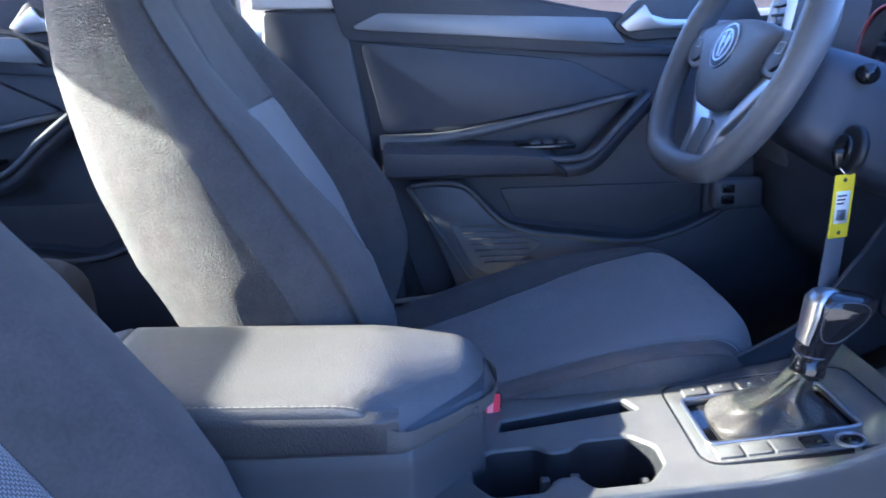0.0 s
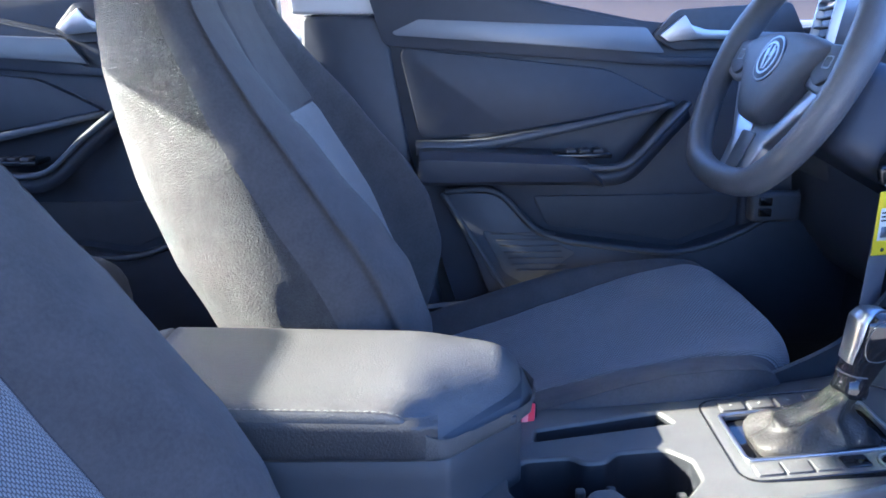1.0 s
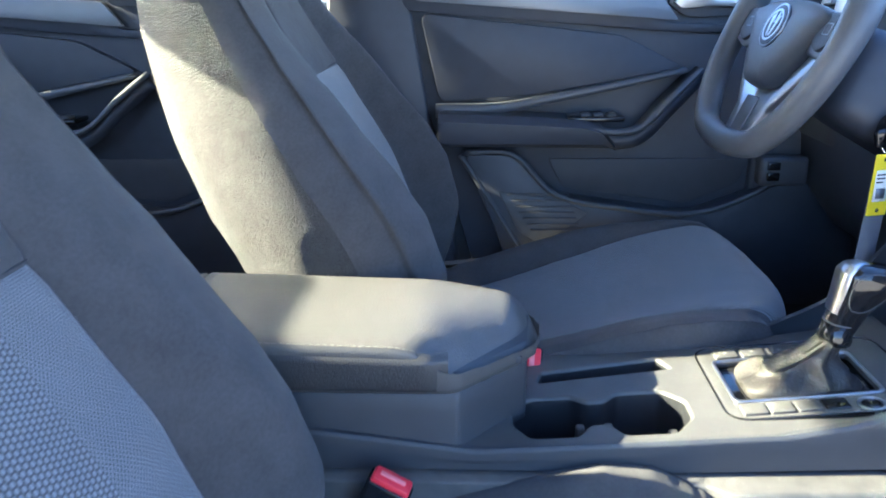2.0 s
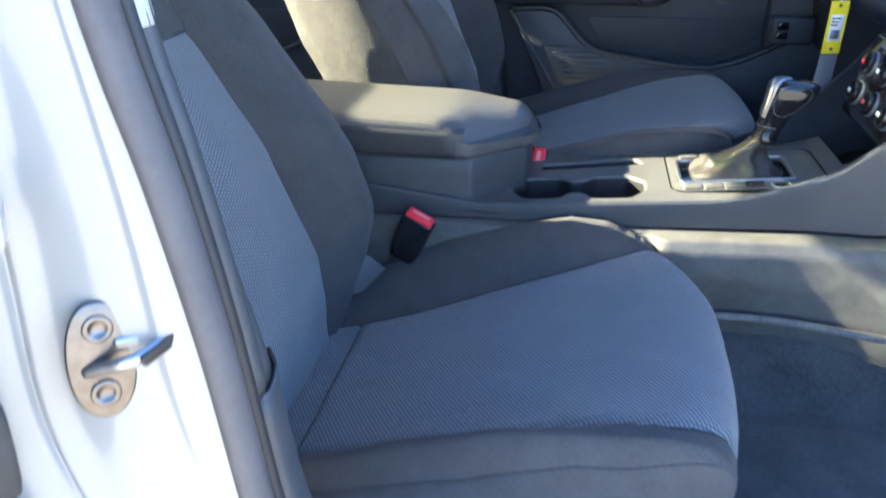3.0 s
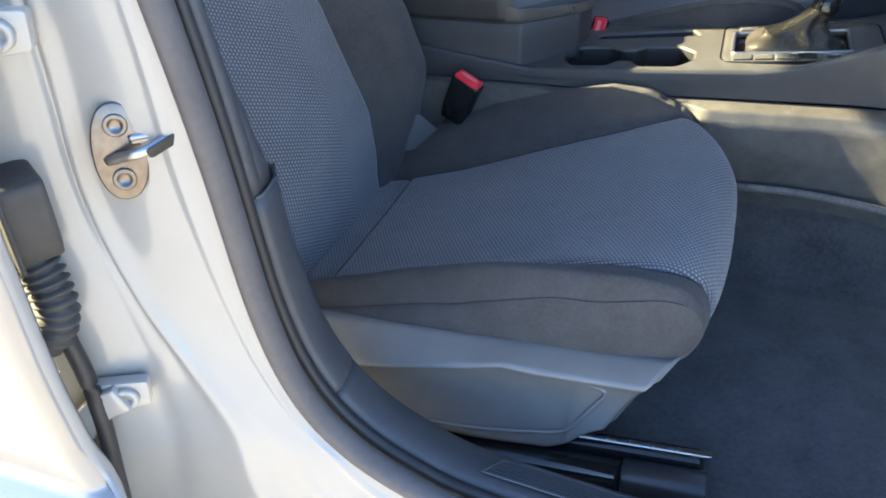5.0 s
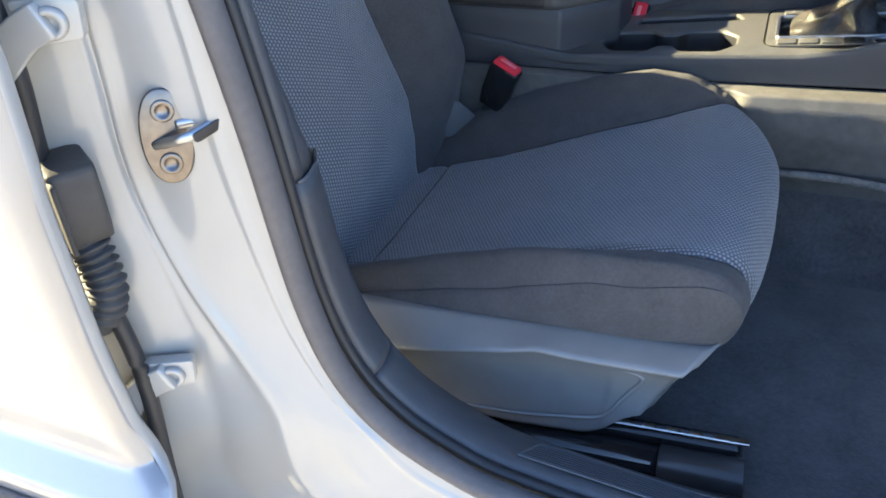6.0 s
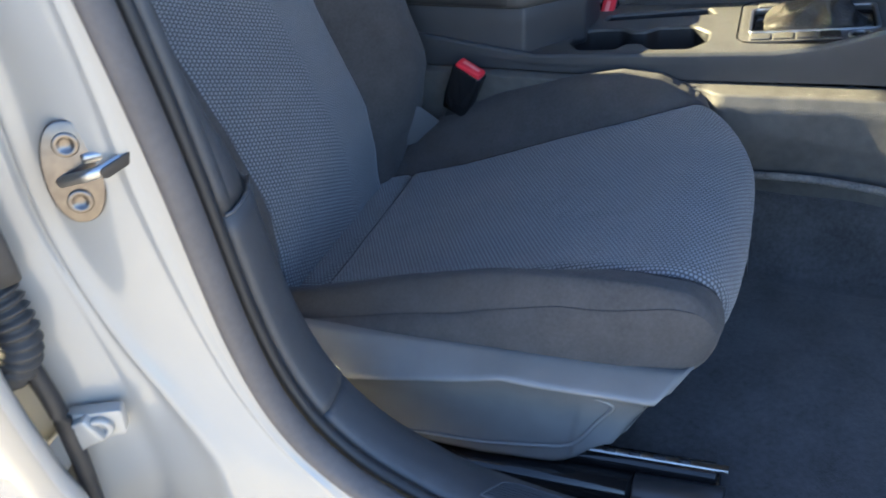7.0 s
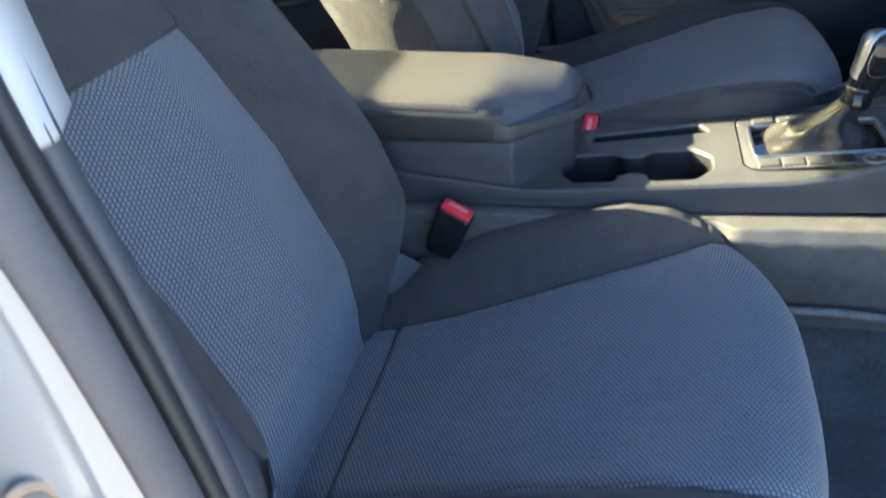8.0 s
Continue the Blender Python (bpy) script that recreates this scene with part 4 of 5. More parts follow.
WELL = rounded([(0.262, 0.754), (0.450, 0.754), (0.450, 0.864), (0.262, 0.864)], 0.008, 4)


def inside(p, loop):
    hit = False
    for (x0, y0), (x1, y1) in zip(loop, loop[1:] + loop[:1]):
        if (y0 > p.y) != (y1 > p.y) and p.x < (x1 - x0) * (p.y - y0) / (y1 - y0) + x0:
            hit = not hit
    return hit


def plate(holes):
    """The console's top sheet with its openings cut out and a rolled outer edge."""
    xs = lin(-0.06, 0.50, 40)
    outer = [(x, 0.704) for x in xs] + [(x, far_edge(x) - 0.006) for x in xs[::-1]]
    pts, edges = [], []
    for loop in [outer] + holes:
        k0 = len(pts)
        pts += [Vector(p) for p in loop]
        edges += [(k0 + i, k0 + (i + 1) % len(loop)) for i in range(len(loop))]
    v, _, f, *_ = geometry.delaunay_2d_cdt(pts, edges, [], 0, 1e-6)
    bm = bmesh.new()
    vs = [bm.verts.new((p.x, p.y, top_z(p.x))) for p in v]
    for t in f:
        c = sum((v[i] for i in t), Vector((0, 0))) / len(t)
        if inside(c, outer) and not any(inside(c, h) for h in holes):
            bm.faces.new([vs[i] for i in t])
    rim = [[Vector((x, y + s_ * o, top_z(x) - dz)) for x in xs] for y_, s_ in ((0, -1),) for y, o, dz in ((0.704, 0, 0), (0.704, 0.004, 0.001), (0.704, 0.007, 0.004), (0.704, 0.008, 0.010))]
    rim2 = [[Vector((x, far_edge(x) - 0.006 + o, top_z(x) - dz)) for x in xs] for o, dz in ((0, 0), (0.004, 0.001), (0.007, 0.004), (0.008, 0.012))]
    for rr in (rim, rim2):
        rows_ = [[bm.verts.new(p) for p in r] for r in rr]
        for a, b in zip(rows_, rows_[1:]):
            for i in range(len(a) - 1):
                bm.faces.new((a[i], a[i + 1], b[i + 1], b[i]))
    bmesh.ops.remove_doubles(bm, verts=bm.verts, dist=1e-5)
    bmesh.ops.recalc_face_normals(bm, faces=bm.faces)
    return bm


holes = [[(p.x, p.y) for p in ring_at(h, 0.0035, 0)] for h in (CUPS, TRAY, WELL)]
part("top_panel", plate(holes), M_CONSOLE, console, "grey plastic top panel")
for nm, h, depth, mt in (("cup_liner", CUPS, 0.075, M_LINER), ("tray_liner", TRAY, 0.030, M_LINER), ("gate_well", WELL, 0.012, M_LINER)):
    part("opening_edge", loft([ring_at(h, 0.0035, 0.0), ring_at(h, 0.002, 0.0005), ring_at(h, 0.0006, 0.0018), ring_at(h, 0.0, 0.004)], cap=False), M_CONSOLE, console)
    lb = loft([ring_at(h, 0.0, 0.004), ring_at(h, -0.0008, 0.012), ring_at(h, -0.003, depth)], cap=False)
    bot = [lb.verts.new(p) for p in ring_at(h, -0.003, depth)]
    bmesh.ops.triangle_fill(lb, use_beauty=True, edges=[lb.edges.new((bot[i], bot[(i + 1) % len(bot)])) for i in range(len(bot))])
    part(nm, lb, mt, console, "black plastic liner")
# cup holder tabs
for cx, cy, r in ((0.030, 0.752, 20), (0.098, 0.772, -20), (0.130, 0.772, 20), (0.198, 0.752, -20)):
    part("cup_tab", bevelled(box(cx - 0.005, cx + 0.005, cy - 0.006, cy + 0.004, top_z(cx) - 0.052, top_z(cx) - 0.022, 0.002), 0.001), M_CONSOLE, console)


def rim_z(x):
    return interp(x, [-0.40, -0.20, -0.02, 0.16, 0.30, 0.36, 0.414, 0.454, 0.485, 0.541, 0.62, 0.75], [0.632, 0.622, 0.600, 0.613, 0.624, 0.636, 0.656, 0.673, 0.703, 0.757, 0.85, 0.98])


def side(x, t, sgn=1):
    """Console side from its rim down to the seam."""
    zr = rim_z(x)
    lowz = interp(x, [-0.4, 0.2, 0.5, 0.7], [0.575, 0.578, 0.592, 0.62])
    pts = [(0.706, zr + 0.000), (0.6985, zr + 0.0005), (0.696, zr - 0.003), (0.6955, zr - 0.014), (0.696, lowz + 0.01), (0.6965, lowz)]
    k = t * (len(pts) - 1)
    i = min(int(k), len(pts) - 2)
    f = k - i
    y, z = pts[i][0] * (1 - f) + pts[i + 1][0] * f, pts[i][1] * (1 - f) + pts[i + 1][1] * f
    y -= 0.06 * sstep(0.40, 0.75, x)
    return Vector((x, y if sgn > 0 else 2 * YC - y, z))


part("side_panel", grid_bm(side, lin(-0.40, 0.75, 110), lin(0, 1, 20)), M_PLASTIC2, console, "dark grey side panel")
part("side_panel", grid_bm(lambda x, t: side(x, t, -1) + Vector((0, 0.02 + 0.18 * max(0, x - 0.25), 0)), lin(-0.40, 0.75, 60), lin(0, 1, 10)), M_PLASTIC2, console)


def tunnel(x, t):
    """Lower tunnel cover from the seam down to the carpet, bulging out ahead of the seat."""
    top = interp(x, [-0.4, 0.2, 0.5, 0.7], [0.575, 0.578, 0.590, 0.618]) - 0.003
    g = sstep(0.215, 0.245, x)
    pts = [(0.698, top + 0.001), (0.692 - 0.004 * g, top), (0.684 - 0.016 * g, top - 0.004), (0.683 - 0.022 * g, top - 0.02), (0.680 - 0.021 * g, 0.52), (0.68 - 0.018 * g, 0.47), (0.682 - 0.012 * g, 0.40)]
    k = t * (len(pts) - 1)
    i = min(int(k), len(pts) - 2)
    f = k - i
    y, z = pts[i][0] * (1 - f) + pts[i + 1][0] * f, pts[i][1] * (1 - f) + pts[i + 1][1] * f
    return Vector((x, y - 0.06 * sstep(0.40, 0.75, x) + 0.0008 * noise.noise(Vector((x * 30, z * 30, 0))), z))


part("tunnel_cover", grid_bm(tunnel, lin(-0.40, 0.80, 140), lin(0, 1, 30)), M_TUNNEL, console, "grey grained tunnel cover")
part("tunnel_cover", grid_bm(lambda x, t: Vector((x, 2 * YC + 0.02 - tunnel(x, t).y, tunnel(x, t).z)), lin(-0.40, 0.80, 30), lin(0, 1, 10)), M_PLASTIC, console)
# carpet edging where the tunnel meets the floor
part("carpet_edge", sweep(smooth_path([(0.22, 0.66, 0.455), (0.32, 0.652, 0.468), (0.42, 0.645, 0.470), (0.60, 0.62, 0.462), (0.80, 0.60, 0.46)], 10), circle(0.0055, 10)), mat("carpet_edging", (0.16, 0.155, 0.15), 0.95, var=0.5, scale=300, bump=1.0, bscale=700), console, "fuzzy carpet edging")

# armrest box
base_out = [(-0.36, 0.705), (-0.038, 0.705), (0.036, 0.785), (0.042, 0.86), (0.02, 0.895), (-0.36, 0.895)]
part("armrest_box", bevelled(loft([[Vector((x, YC + (y - YC) * k, z)) for x, y in rounded(base_out, 0.005, 3)] for z, k in ((0.590, 1.03), (0.60, 1.02), (0.64, 0.99), (0.686, 0.97))]), 0.0), M_PLASTIC2, console, "grey plastic storage box")
part("box_front_slot", box(-0.01, 0.03, 0.765, 0.79, 0.668, 0.676, 0.001), M_INK_SHADE, console)


def lid_pad(x, a):
    """Cross-section of the padded lid at x: a rounded box that narrows and rounds off at the nose."""
    y0 = interp(x, [-0.355, -0.048, -0.036, 0.035, 0.047, 0.054], [0.697, 0.697, 0.702, 0.776, 0.796, 0.826])
    y1 = interp(x, [-0.355, 0.0, 0.020, 0.036, 0.047, 0.054], [0.903, 0.903, 0.898, 0.886, 0.868, 0.846])
    nose = sstep(-0.09, 0.054, x)
    z1 = 0.7185 + 0.010 * max(0, -x) / 0.36 - 0.016 * nose - 0.010 * sstep(0.02, 0.054, x) ** 2
    z0 = 0.660 + 0.006 * sstep(0.03, 0.054, x)
    c, n_ = math.cos(a), math.sin(a)
    y = (y0 + y1) / 2 + (y1 - y0) / 2 * math.copysign(abs(c) ** 0.22, c)
    z = (z0 + z1) / 2 + (z1 - z0) / 2 * math.copysign(abs(n_) ** (0.30 + 0.25 * nose), n_)
    edge = min(-0.715 * (x + 0.046) + 0.70 * (y - 0.697), 0.062 - x)
    z -= 0.040 * (1 - min(1, max(0, edge) / 0.055)) ** 2 * max(0, n_) ** 0.5 * sstep(-0.13, -0.05, x)
    return Vector((x, y, z))


LID_X = lin(-0.355, -0.06, 24) + lin(-0.05, 0.040, 18) + [0.044, 0.047, 0.050, 0.052, 0.0535, 0.054]
LID_A = sorted(lin(0, 2 * math.pi, 64)[:-1] + [q + d for q in (0, math.pi, 2 * math.pi) for d in (-0.004, -0.015, -0.04, 0.004, 0.015, 0.04) if 0 < q + d < 2 * math.pi])
lid_ob = part("armrest_lid", loft([[lid_pad(x, a) for a in LID_A] for x in LID_X]), M_LEATHER, console, "padded grey leatherette armrest lid")


def lid_band(sg):
    """Black side panel of the lid, sewn on along its upper edge."""
    def fn(u, t):
        x = -0.352 + 0.304 * u
        z0, z1 = 0.663, 0.7085 + (0.010 * -x / 0.36 if x < 0 else 0)
        y = 0.6955 + 0.0055 * sstep(0.80, 1.0, t) + 0.008 * (1 - sstep(0.0, 0.16, t)) - 0.0018 * math.sin(t * math.pi)
        y += 0.007 * sstep(0.93, 1.0, u)
        return Vector((x, y if sg > 0 else 1.600 - y, z0 + (z1 - z0) * t))
    return grid_bm(fn, lin(0, 1, 40), lin(0, 1, 16))


for sg in (1, -1):
    part("lid_side", lid_band(sg), M_BLACKLEATHER, lid_ob, "black leatherette side band")
part("lid_hinge_pad", bevelled(loft([[Vector((x, y, z)) for x, z in ((-0.405, 0.66), (-0.400, 0.70), (-0.385, 0.722), (-0.36, 0.728), (-0.352, 0.72), (-0.352, 0.66))] for y in (0.715, 0.72, 0.885, 0.89)]), 0.004, 3), M_LEATHER, lid_ob)
# stitching along the lid's upper edge
seq = [lid_pad(-0.350 + 0.0075 * i, math.pi - 0.60) + Vector((0, -0.0004, 0.0006)) for i in range(40)]
stitch_bm = bmesh.new()
for a, b in zip(seq, seq[1:]):
    ln = (b - a).length
    if ln < 1e-5:
        continue
    p, q = a.lerp(b, 0.12), a.lerp(b, 0.80)
    r_ = (q - p).normalized().cross(Vector((0, 0, 1))) * 0.0005
    vs_ = [stitch_bm.verts.new(c + o + Vector((0, 0, h))) for c, o, h in ((p, r_, 0), (p, -r_, 0), (p.lerp(q, 0.5), -r_, 0.0005), (p.lerp(q, 0.5), r_, 0.0005), (q, r_, 0), (q, -r_, 0))]
    stitch_bm.faces.new(vs_[0:4])
    stitch_bm.faces.new((vs_[3], vs_[2], vs_[5], vs_[4]))
part("stitching", stitch_bm, M_STITCH, lid_ob, "row of pale stitches")

# gear selector with its panel of buttons
selector = thing("gear_selector", "black and silver automatic gear selector with a leather boot", "gear lever")
panel_m = Matrix.Translation((0.265, 0.763, 0.6215)) @ Matrix.Rotation(-math.atan(0.10), 4, "Y") @ Matrix.Diagonal((0.815, 0.86, 1, 1)) @ Matrix.Translation((-0.256, -0.746, 0))


def frame_ring(out_pts, in_pts, m, h0, h1):
    rings = [[m @ Vector((x, y, h0)) for x, y in out_pts], [m @ Vector((x, y, h1)) for x, y in out_pts], [m @ Vector((x, y, h1)) for x, y in in_pts], [m @ Vector((x, y, h0)) for x, y in in_pts]]
    return bevelled(loft(rings + [rings[0]], cap=False), 0.0008, 2, 40)


def rrect(x0, x1, y0, y1, r, n=5):
    return rounded([(x0, y0), (x1, y0), (x1, y1), (x0, y1)], r, n)


part("button_panel", frame_ring(rrect(0.240, 0.505, 0.708, 0.904, 0.030, 6), rrect(0.262, 0.450, 0.752, 0.858, 0.010, 6), panel_m, -0.004, 0.0015), M_CONSOLE, selector, "grey button surround")
part("panel_edge", frame_ring(rrect(0.2375, 0.5075, 0.7055, 0.9065, 0.032, 6), rrect(0.240, 0.505, 0.708, 0.904, 0.030, 6), panel_m, -0.004, 0.0025), M_GLOSS, selector)
part("bezel", frame_ring(rrect(0.256, 0.456, 0.746, 0.864, 0.012, 6), rrect(0.2612, 0.4508, 0.7512, 0.8588, 0.008, 6), panel_m, -0.004, 0.0040), M_SILVER, selector, "satin silver bezel")
part("gate_plate", slab(rrect(0.261, 0.451, 0.751, 0.859, 0.008), panel_m @ XY(-0.010), 0.005, 0.001), M_GLOSS, selector, "gloss black gate plate")
for i, x in enumerate((0.276, 0.311, 0.346, 0.381)):
    part("button", slab(rrect(x - 0.0155, x + 0.0155, 0.716, 0.740, 0.003, 3), panel_m @ XY(0.0020), 0.0018, 0.0008), M_GLOSS if i == 3 else M_CONSOLE, selector)
    part("button_gap", slab(rrect(x - 0.0170, x + 0.0170, 0.7145, 0.7415, 0.003, 3), panel_m @ XY(0.0012), 0.0007, 0.0), M_INK_SHADE, selector)
for i, x in enumerate((0.284, 0.324, 0.364, 0.404)):
    bt = part("button", slab(rrect(x - 0.0165, x + 0.0165, 0.870, 0.894, 0.003, 3), panel_m @ XY(0.0020), 0.0018, 0.0008), M_CONSOLE, selector)
    part("button_gap", slab(rrect(x - 0.018, x + 0.018, 0.8685, 0.8955, 0.003, 3), panel_m @ XY(0.0012), 0.0007, 0.0), M_INK_SHADE, selector)
    if i < 3:
        part("button_mark", slab(rrect(x - 0.002, x + 0.002, 0.8805, 0.8835, 0.0008, 2), panel_m @ XY(0.0038), 0.0004, 0), M_STITCH, bt)
for i, y in enumerate((0.826, 0.834, 0.842, 0.848)):
    part("gear_mark", slab(rrect(0.300 + 0.012 * i, 0.305 + 0.012 * i, 0.840, 0.846, 0.001, 2), panel_m @ XY(-0.0049), 0.0004, 0), M_PAPER, selector)
part("lighter_ring", frame_ring([(0.424 + x * 1.2, 0.722 + y * 1.13) for x, y in circle(0.015, 28)], [(0.424 + x * 1.2, 0.722 + y * 1.13) for x, y in circle(0.0115, 28)], panel_m, -0.003, 0.004), M_SILVER, selector, "chrome socket ring")
part("lighter_cap", disc(panel_m @ Matrix.Translation((0.424, 0.722, 0.000)), 0.0125, 0.003, 24), M_GLOSS, selector)


def boot(t, a):
    """Folded leather from the gate up to the collar."""
    c = Vector((0.350, 0.806, 0.621)).lerp(Vector((0.381, 0.806, 0.692)), t)
    c.x -= 0.016 * math.sin(t * math.pi) * (1 - t)
    k = 1 - sstep(0.06, 1.0, t)
    rx, ry = 0.050 * k ** 1.5 + 0.0155, 0.024 * k ** 1.3 + 0.0145
    e = 2 + 3.0 * (1 - t)
    n_ = 1 / max(abs(math.cos(a)) ** e + abs(math.sin(a)) ** e, 1e-6) ** (1 / e)
    slack = 4 * t * (1 - t)
    # deep drapes that run slantwise round the lever
    drape = 1 - 2 * abs(noise.noise(Vector((math.cos(a) * 1.3 + 2, math.sin(a) * 1.3, t * 2.6 + 0.4 * math.sin(a)))))
    fold = 1 + slack * (0.30 * (drape - 0.75) + 0.07 * math.sin(9 * t + 3 * a))
    sag = 0.010 * slack * noise.noise(Vector((math.cos(a) * 1.6, math.sin(a) * 1.6, 5 + t * 2)))
    return Vector((c.x + rx * math.cos(a) * n_ * fold, c.y + ry * math.sin(a) * n_ * fold, c.z + sag))


part("boot", grid_bm(boot, lin(0, 1, 56), lin(0, 2 * math.pi, 96)), mat("soft_leather", (0.031, 0.029, 0.027), 0.45, var=0.3, scale=60, bump=0.8, bscale=350, spec=0.3), selector, "folded grey leather boot")
for sd in (-0.006, 0.006):
    bms = bmesh.new()
    for i in range(26):
        t0, t1 = 0.12 + i * 0.03, 0.12 + i * 0.03 + 0.018
        pa, pb = boot(t0, math.pi + sd * 22), boot(t1, math.pi + sd * 22)
        w_ = Vector((0, 0.0006, 0))
        o = Vector((-0.0012, 0, 0.0006))
        bms.faces.new([bms.verts.new(p) for p in (pa + o - w_, pa + o + w_, pb + o + w_, pb + o - w_)])
    part("boot_stitching", bms, M_INK_SHADE, selector)
KX = Matrix.Translation((0.381, 0.806, 0.686)) @ Matrix.Rotation(radians(7), 4, "Y")
part("collar", loft([[KX @ Vector((x * k, y * k, z)) for x, y in circle(0.018, 24)] for z, k in ((-0.006, 1.0), (0.0, 1.04), (0.004, 0.98), (0.020, 0.95))]), M_GLOSS, selector, "gloss black collar")


def knob_sec(u, a, grow=0.0):
    """The knob's outline from its neck (u = 0) to its crown (u = 1)."""
    z = interp(u, [0, 0.15, 0.35, 0.55, 0.75, 0.88, 0.96, 1.0], [0.008, 0.022, 0.042, 0.060, 0.077, 0.085, 0.0885, 0.0895])
    cx = interp(u, [0, 0.3, 0.6, 0.85, 1.0], [0.0, 0.006, 0.016, 0.021, 0.022])
    rx = interp(u, [0, 0.2, 0.4, 0.6, 0.75, 0.88, 0.96, 1.0], [0.0165, 0.0185, 0.024, 0.031, 0.034, 0.031, 0.022, 0.004]) + grow
    ry = interp(u, [0, 0.2, 0.4, 0.6, 0.75, 0.88, 0.96, 1.0], [0.0155, 0.017, 0.0195, 0.022, 0.022, 0.019, 0.012, 0.002]) + grow
    c, n_ = math.cos(a), math.sin(a)
    return KX @ Vector((cx + rx * math.copysign(abs(c) ** 0.72, c), ry * math.copysign(abs(n_) ** 0.72, n_), z + grow * u))


part("knob", grid_bm(knob_sec, lin(0, 1, 30), lin(0, 2 * math.pi, 48)), M_GLOSS, selector, "gloss black knob")
# satin band up the front of the knob and over its crown
band = [[knob_sec(u, math.pi + w, g) for w, g in ((-0.75, 0.0002), (-0.72, 0.0012), (-0.35, 0.0016), (0.35, 0.0016), (0.72, 0.0012), (0.75, 0.0002))] for u in lin(0.24, 0.985, 26)]
part("knob_trim", loft(band, cap=False, closed=False), M_SILVER, selector, "satin silver band")
rim_path = [knob_sec(0.58 + 0.27 * math.sin(q), 1.5 * math.pi + 0.62 * math.cos(q), 0.0012) for q in lin(0, 2 * math.pi, 40)]
part("knob_inlay_rim", tube(rim_path, 0.0005, 6, (0, 1, 0)), M_DIM, selector, "thin outline of the side inlay")
part("collar_ring", disc(KX @ Matrix.Translation((0, 0, 0.018)), 0.0178, 0.002, 28), M_DIM, selector)

# console front with climate knobs
dash = thing("dashboard", "dark plastic dashboard behind the steering wheel", "dashboard")
cf = Matrix.Translation((0.528, 0.805, 0.762)) @ Matrix.Rotation(radians(-76), 4, "Y")
part("climate_panel", slab(rrect(-0.060, 0.060, -0.105, 0.105, 0.012), cf, 0.006, 0.002), M_GLOSS, dash, "gloss black climate panel")
for i in range(3):
    for j in range(2):
        km = cf @ Matrix.Translation((-0.024 + 0.044 * j, -0.066 + 0.066 * i, 0.006))
        kn = part("climate_knob", disc(km, 0.0165, 0.012, 28, 0.002), M_GLOSS, dash)
        part("knob_ring", loft([[km @ Vector((x * k, y * k, z)) for x, y in circle(0.0180, 28)] for k, z in ((1.0, 0.0), (1.0, 0.004), (0.93, 0.004), (0.93, 0.0))] , cap=False), M_SATIN, kn)
        part("knob_mark", slab(rrect(-0.003, 0.003, 0.003, 0.013, 0.001, 2), km @ XY(0.012), 0.0006, 0), M_RED if (i + j) % 2 else M_PAPER, kn)


def dash_sec(y):
    bump = 0.045 * math.exp(-((y - 1.157) / 0.20) ** 4)
    mid_ = math.exp(-((y - YC) / 0.13) ** 4)
    end_ = 0.075 * sstep(1.27, 1.36, y)
    return [(0.95, 0.45), (0.78 - 0.04 * mid_, 0.58), (0.70 - 0.10 * mid_, 0.68), (0.655 - 0.10 * mid_ - end_, 0.80), (0.66 - 0.07 * mid_ - end_, 0.90), (0.67 - 0.03 * mid_ - end_, 0.98), (0.69 - 0.02 * mid_ - end_, 1.03 + bump * 0.4 + end_ * 0.5), (0.75 - end_, 1.05 + bump + end_ * 0.7), (0.88, 1.07 + 0.5 * bump), (1.28, 1.00)]


part("dash_body", loft([[Vector((x, y, z)) for x, z in dash_sec(y)] for y in lin(0.13, 1.52, 60)], closed=False), M_PLASTIC, dash, "dark grained dashboard body")
knee = [[Vector((x, y, z)) for x, z in ((0.80, 0.60), (0.655, 0.625), (0.60, 0.70), (0.585, 0.82), (0.60, 0.90), (0.68, 0.93))] for y in lin(0.94, 1.50, 12)]
part("knee_panel", loft(knee, closed=False), M_SOFT, dash, "dark lower dash panel")
clm = Matrix.Translation((0.672, 1.157, 1.0)) @ Matrix.Rotation(radians(-78), 4, "Y")
part("instrument_hood", slab(rounded([(-0.07, -0.19), (0.07, -0.17), (0.07, 0.17), (-0.07, 0.19)], 0.03), clm, 0.012, 0.004), M_GLOSS, dash, "black instrument cluster")
for sy in (-0.09, 0.09):
    part("gauge_ring", loft([[clm @ Vector((x * k, sy + y * k, z)) for x, y in circle(0.052, 40)] for k, z in ((1.0, 0.012), (1.0, 0.015), (0.95, 0.015), (0.95, 0.012))], cap=False), mat("gauge_red", (0.22, 0.035, 0.045), 0.4), dash, "dim red gauge ring")
vm = Matrix.Translation((0.588, 1.415, 1.040)) @ Matrix.Rotation(radians(-80), 4, "Y") @ Matrix.Rotation(radians(-12), 4, "X")
vent_f = part("air_vent", frame_ring(rrect(-0.045, 0.050, -0.075, 0.06, 0.014), rrect(-0.038, 0.043, -0.068, 0.053, 0.010), vm, 0.0, 0.014), M_SILVER, dash, "satin framed air vent")
for i in range(5):
    part("vent_slat", slab(rrect(-0.033 + i * 0.0155, -0.029 + i * 0.0155, -0.066, 0.051, 0.001, 2), vm, 0.012, 0.0008), M_PLASTIC2, vent_f)

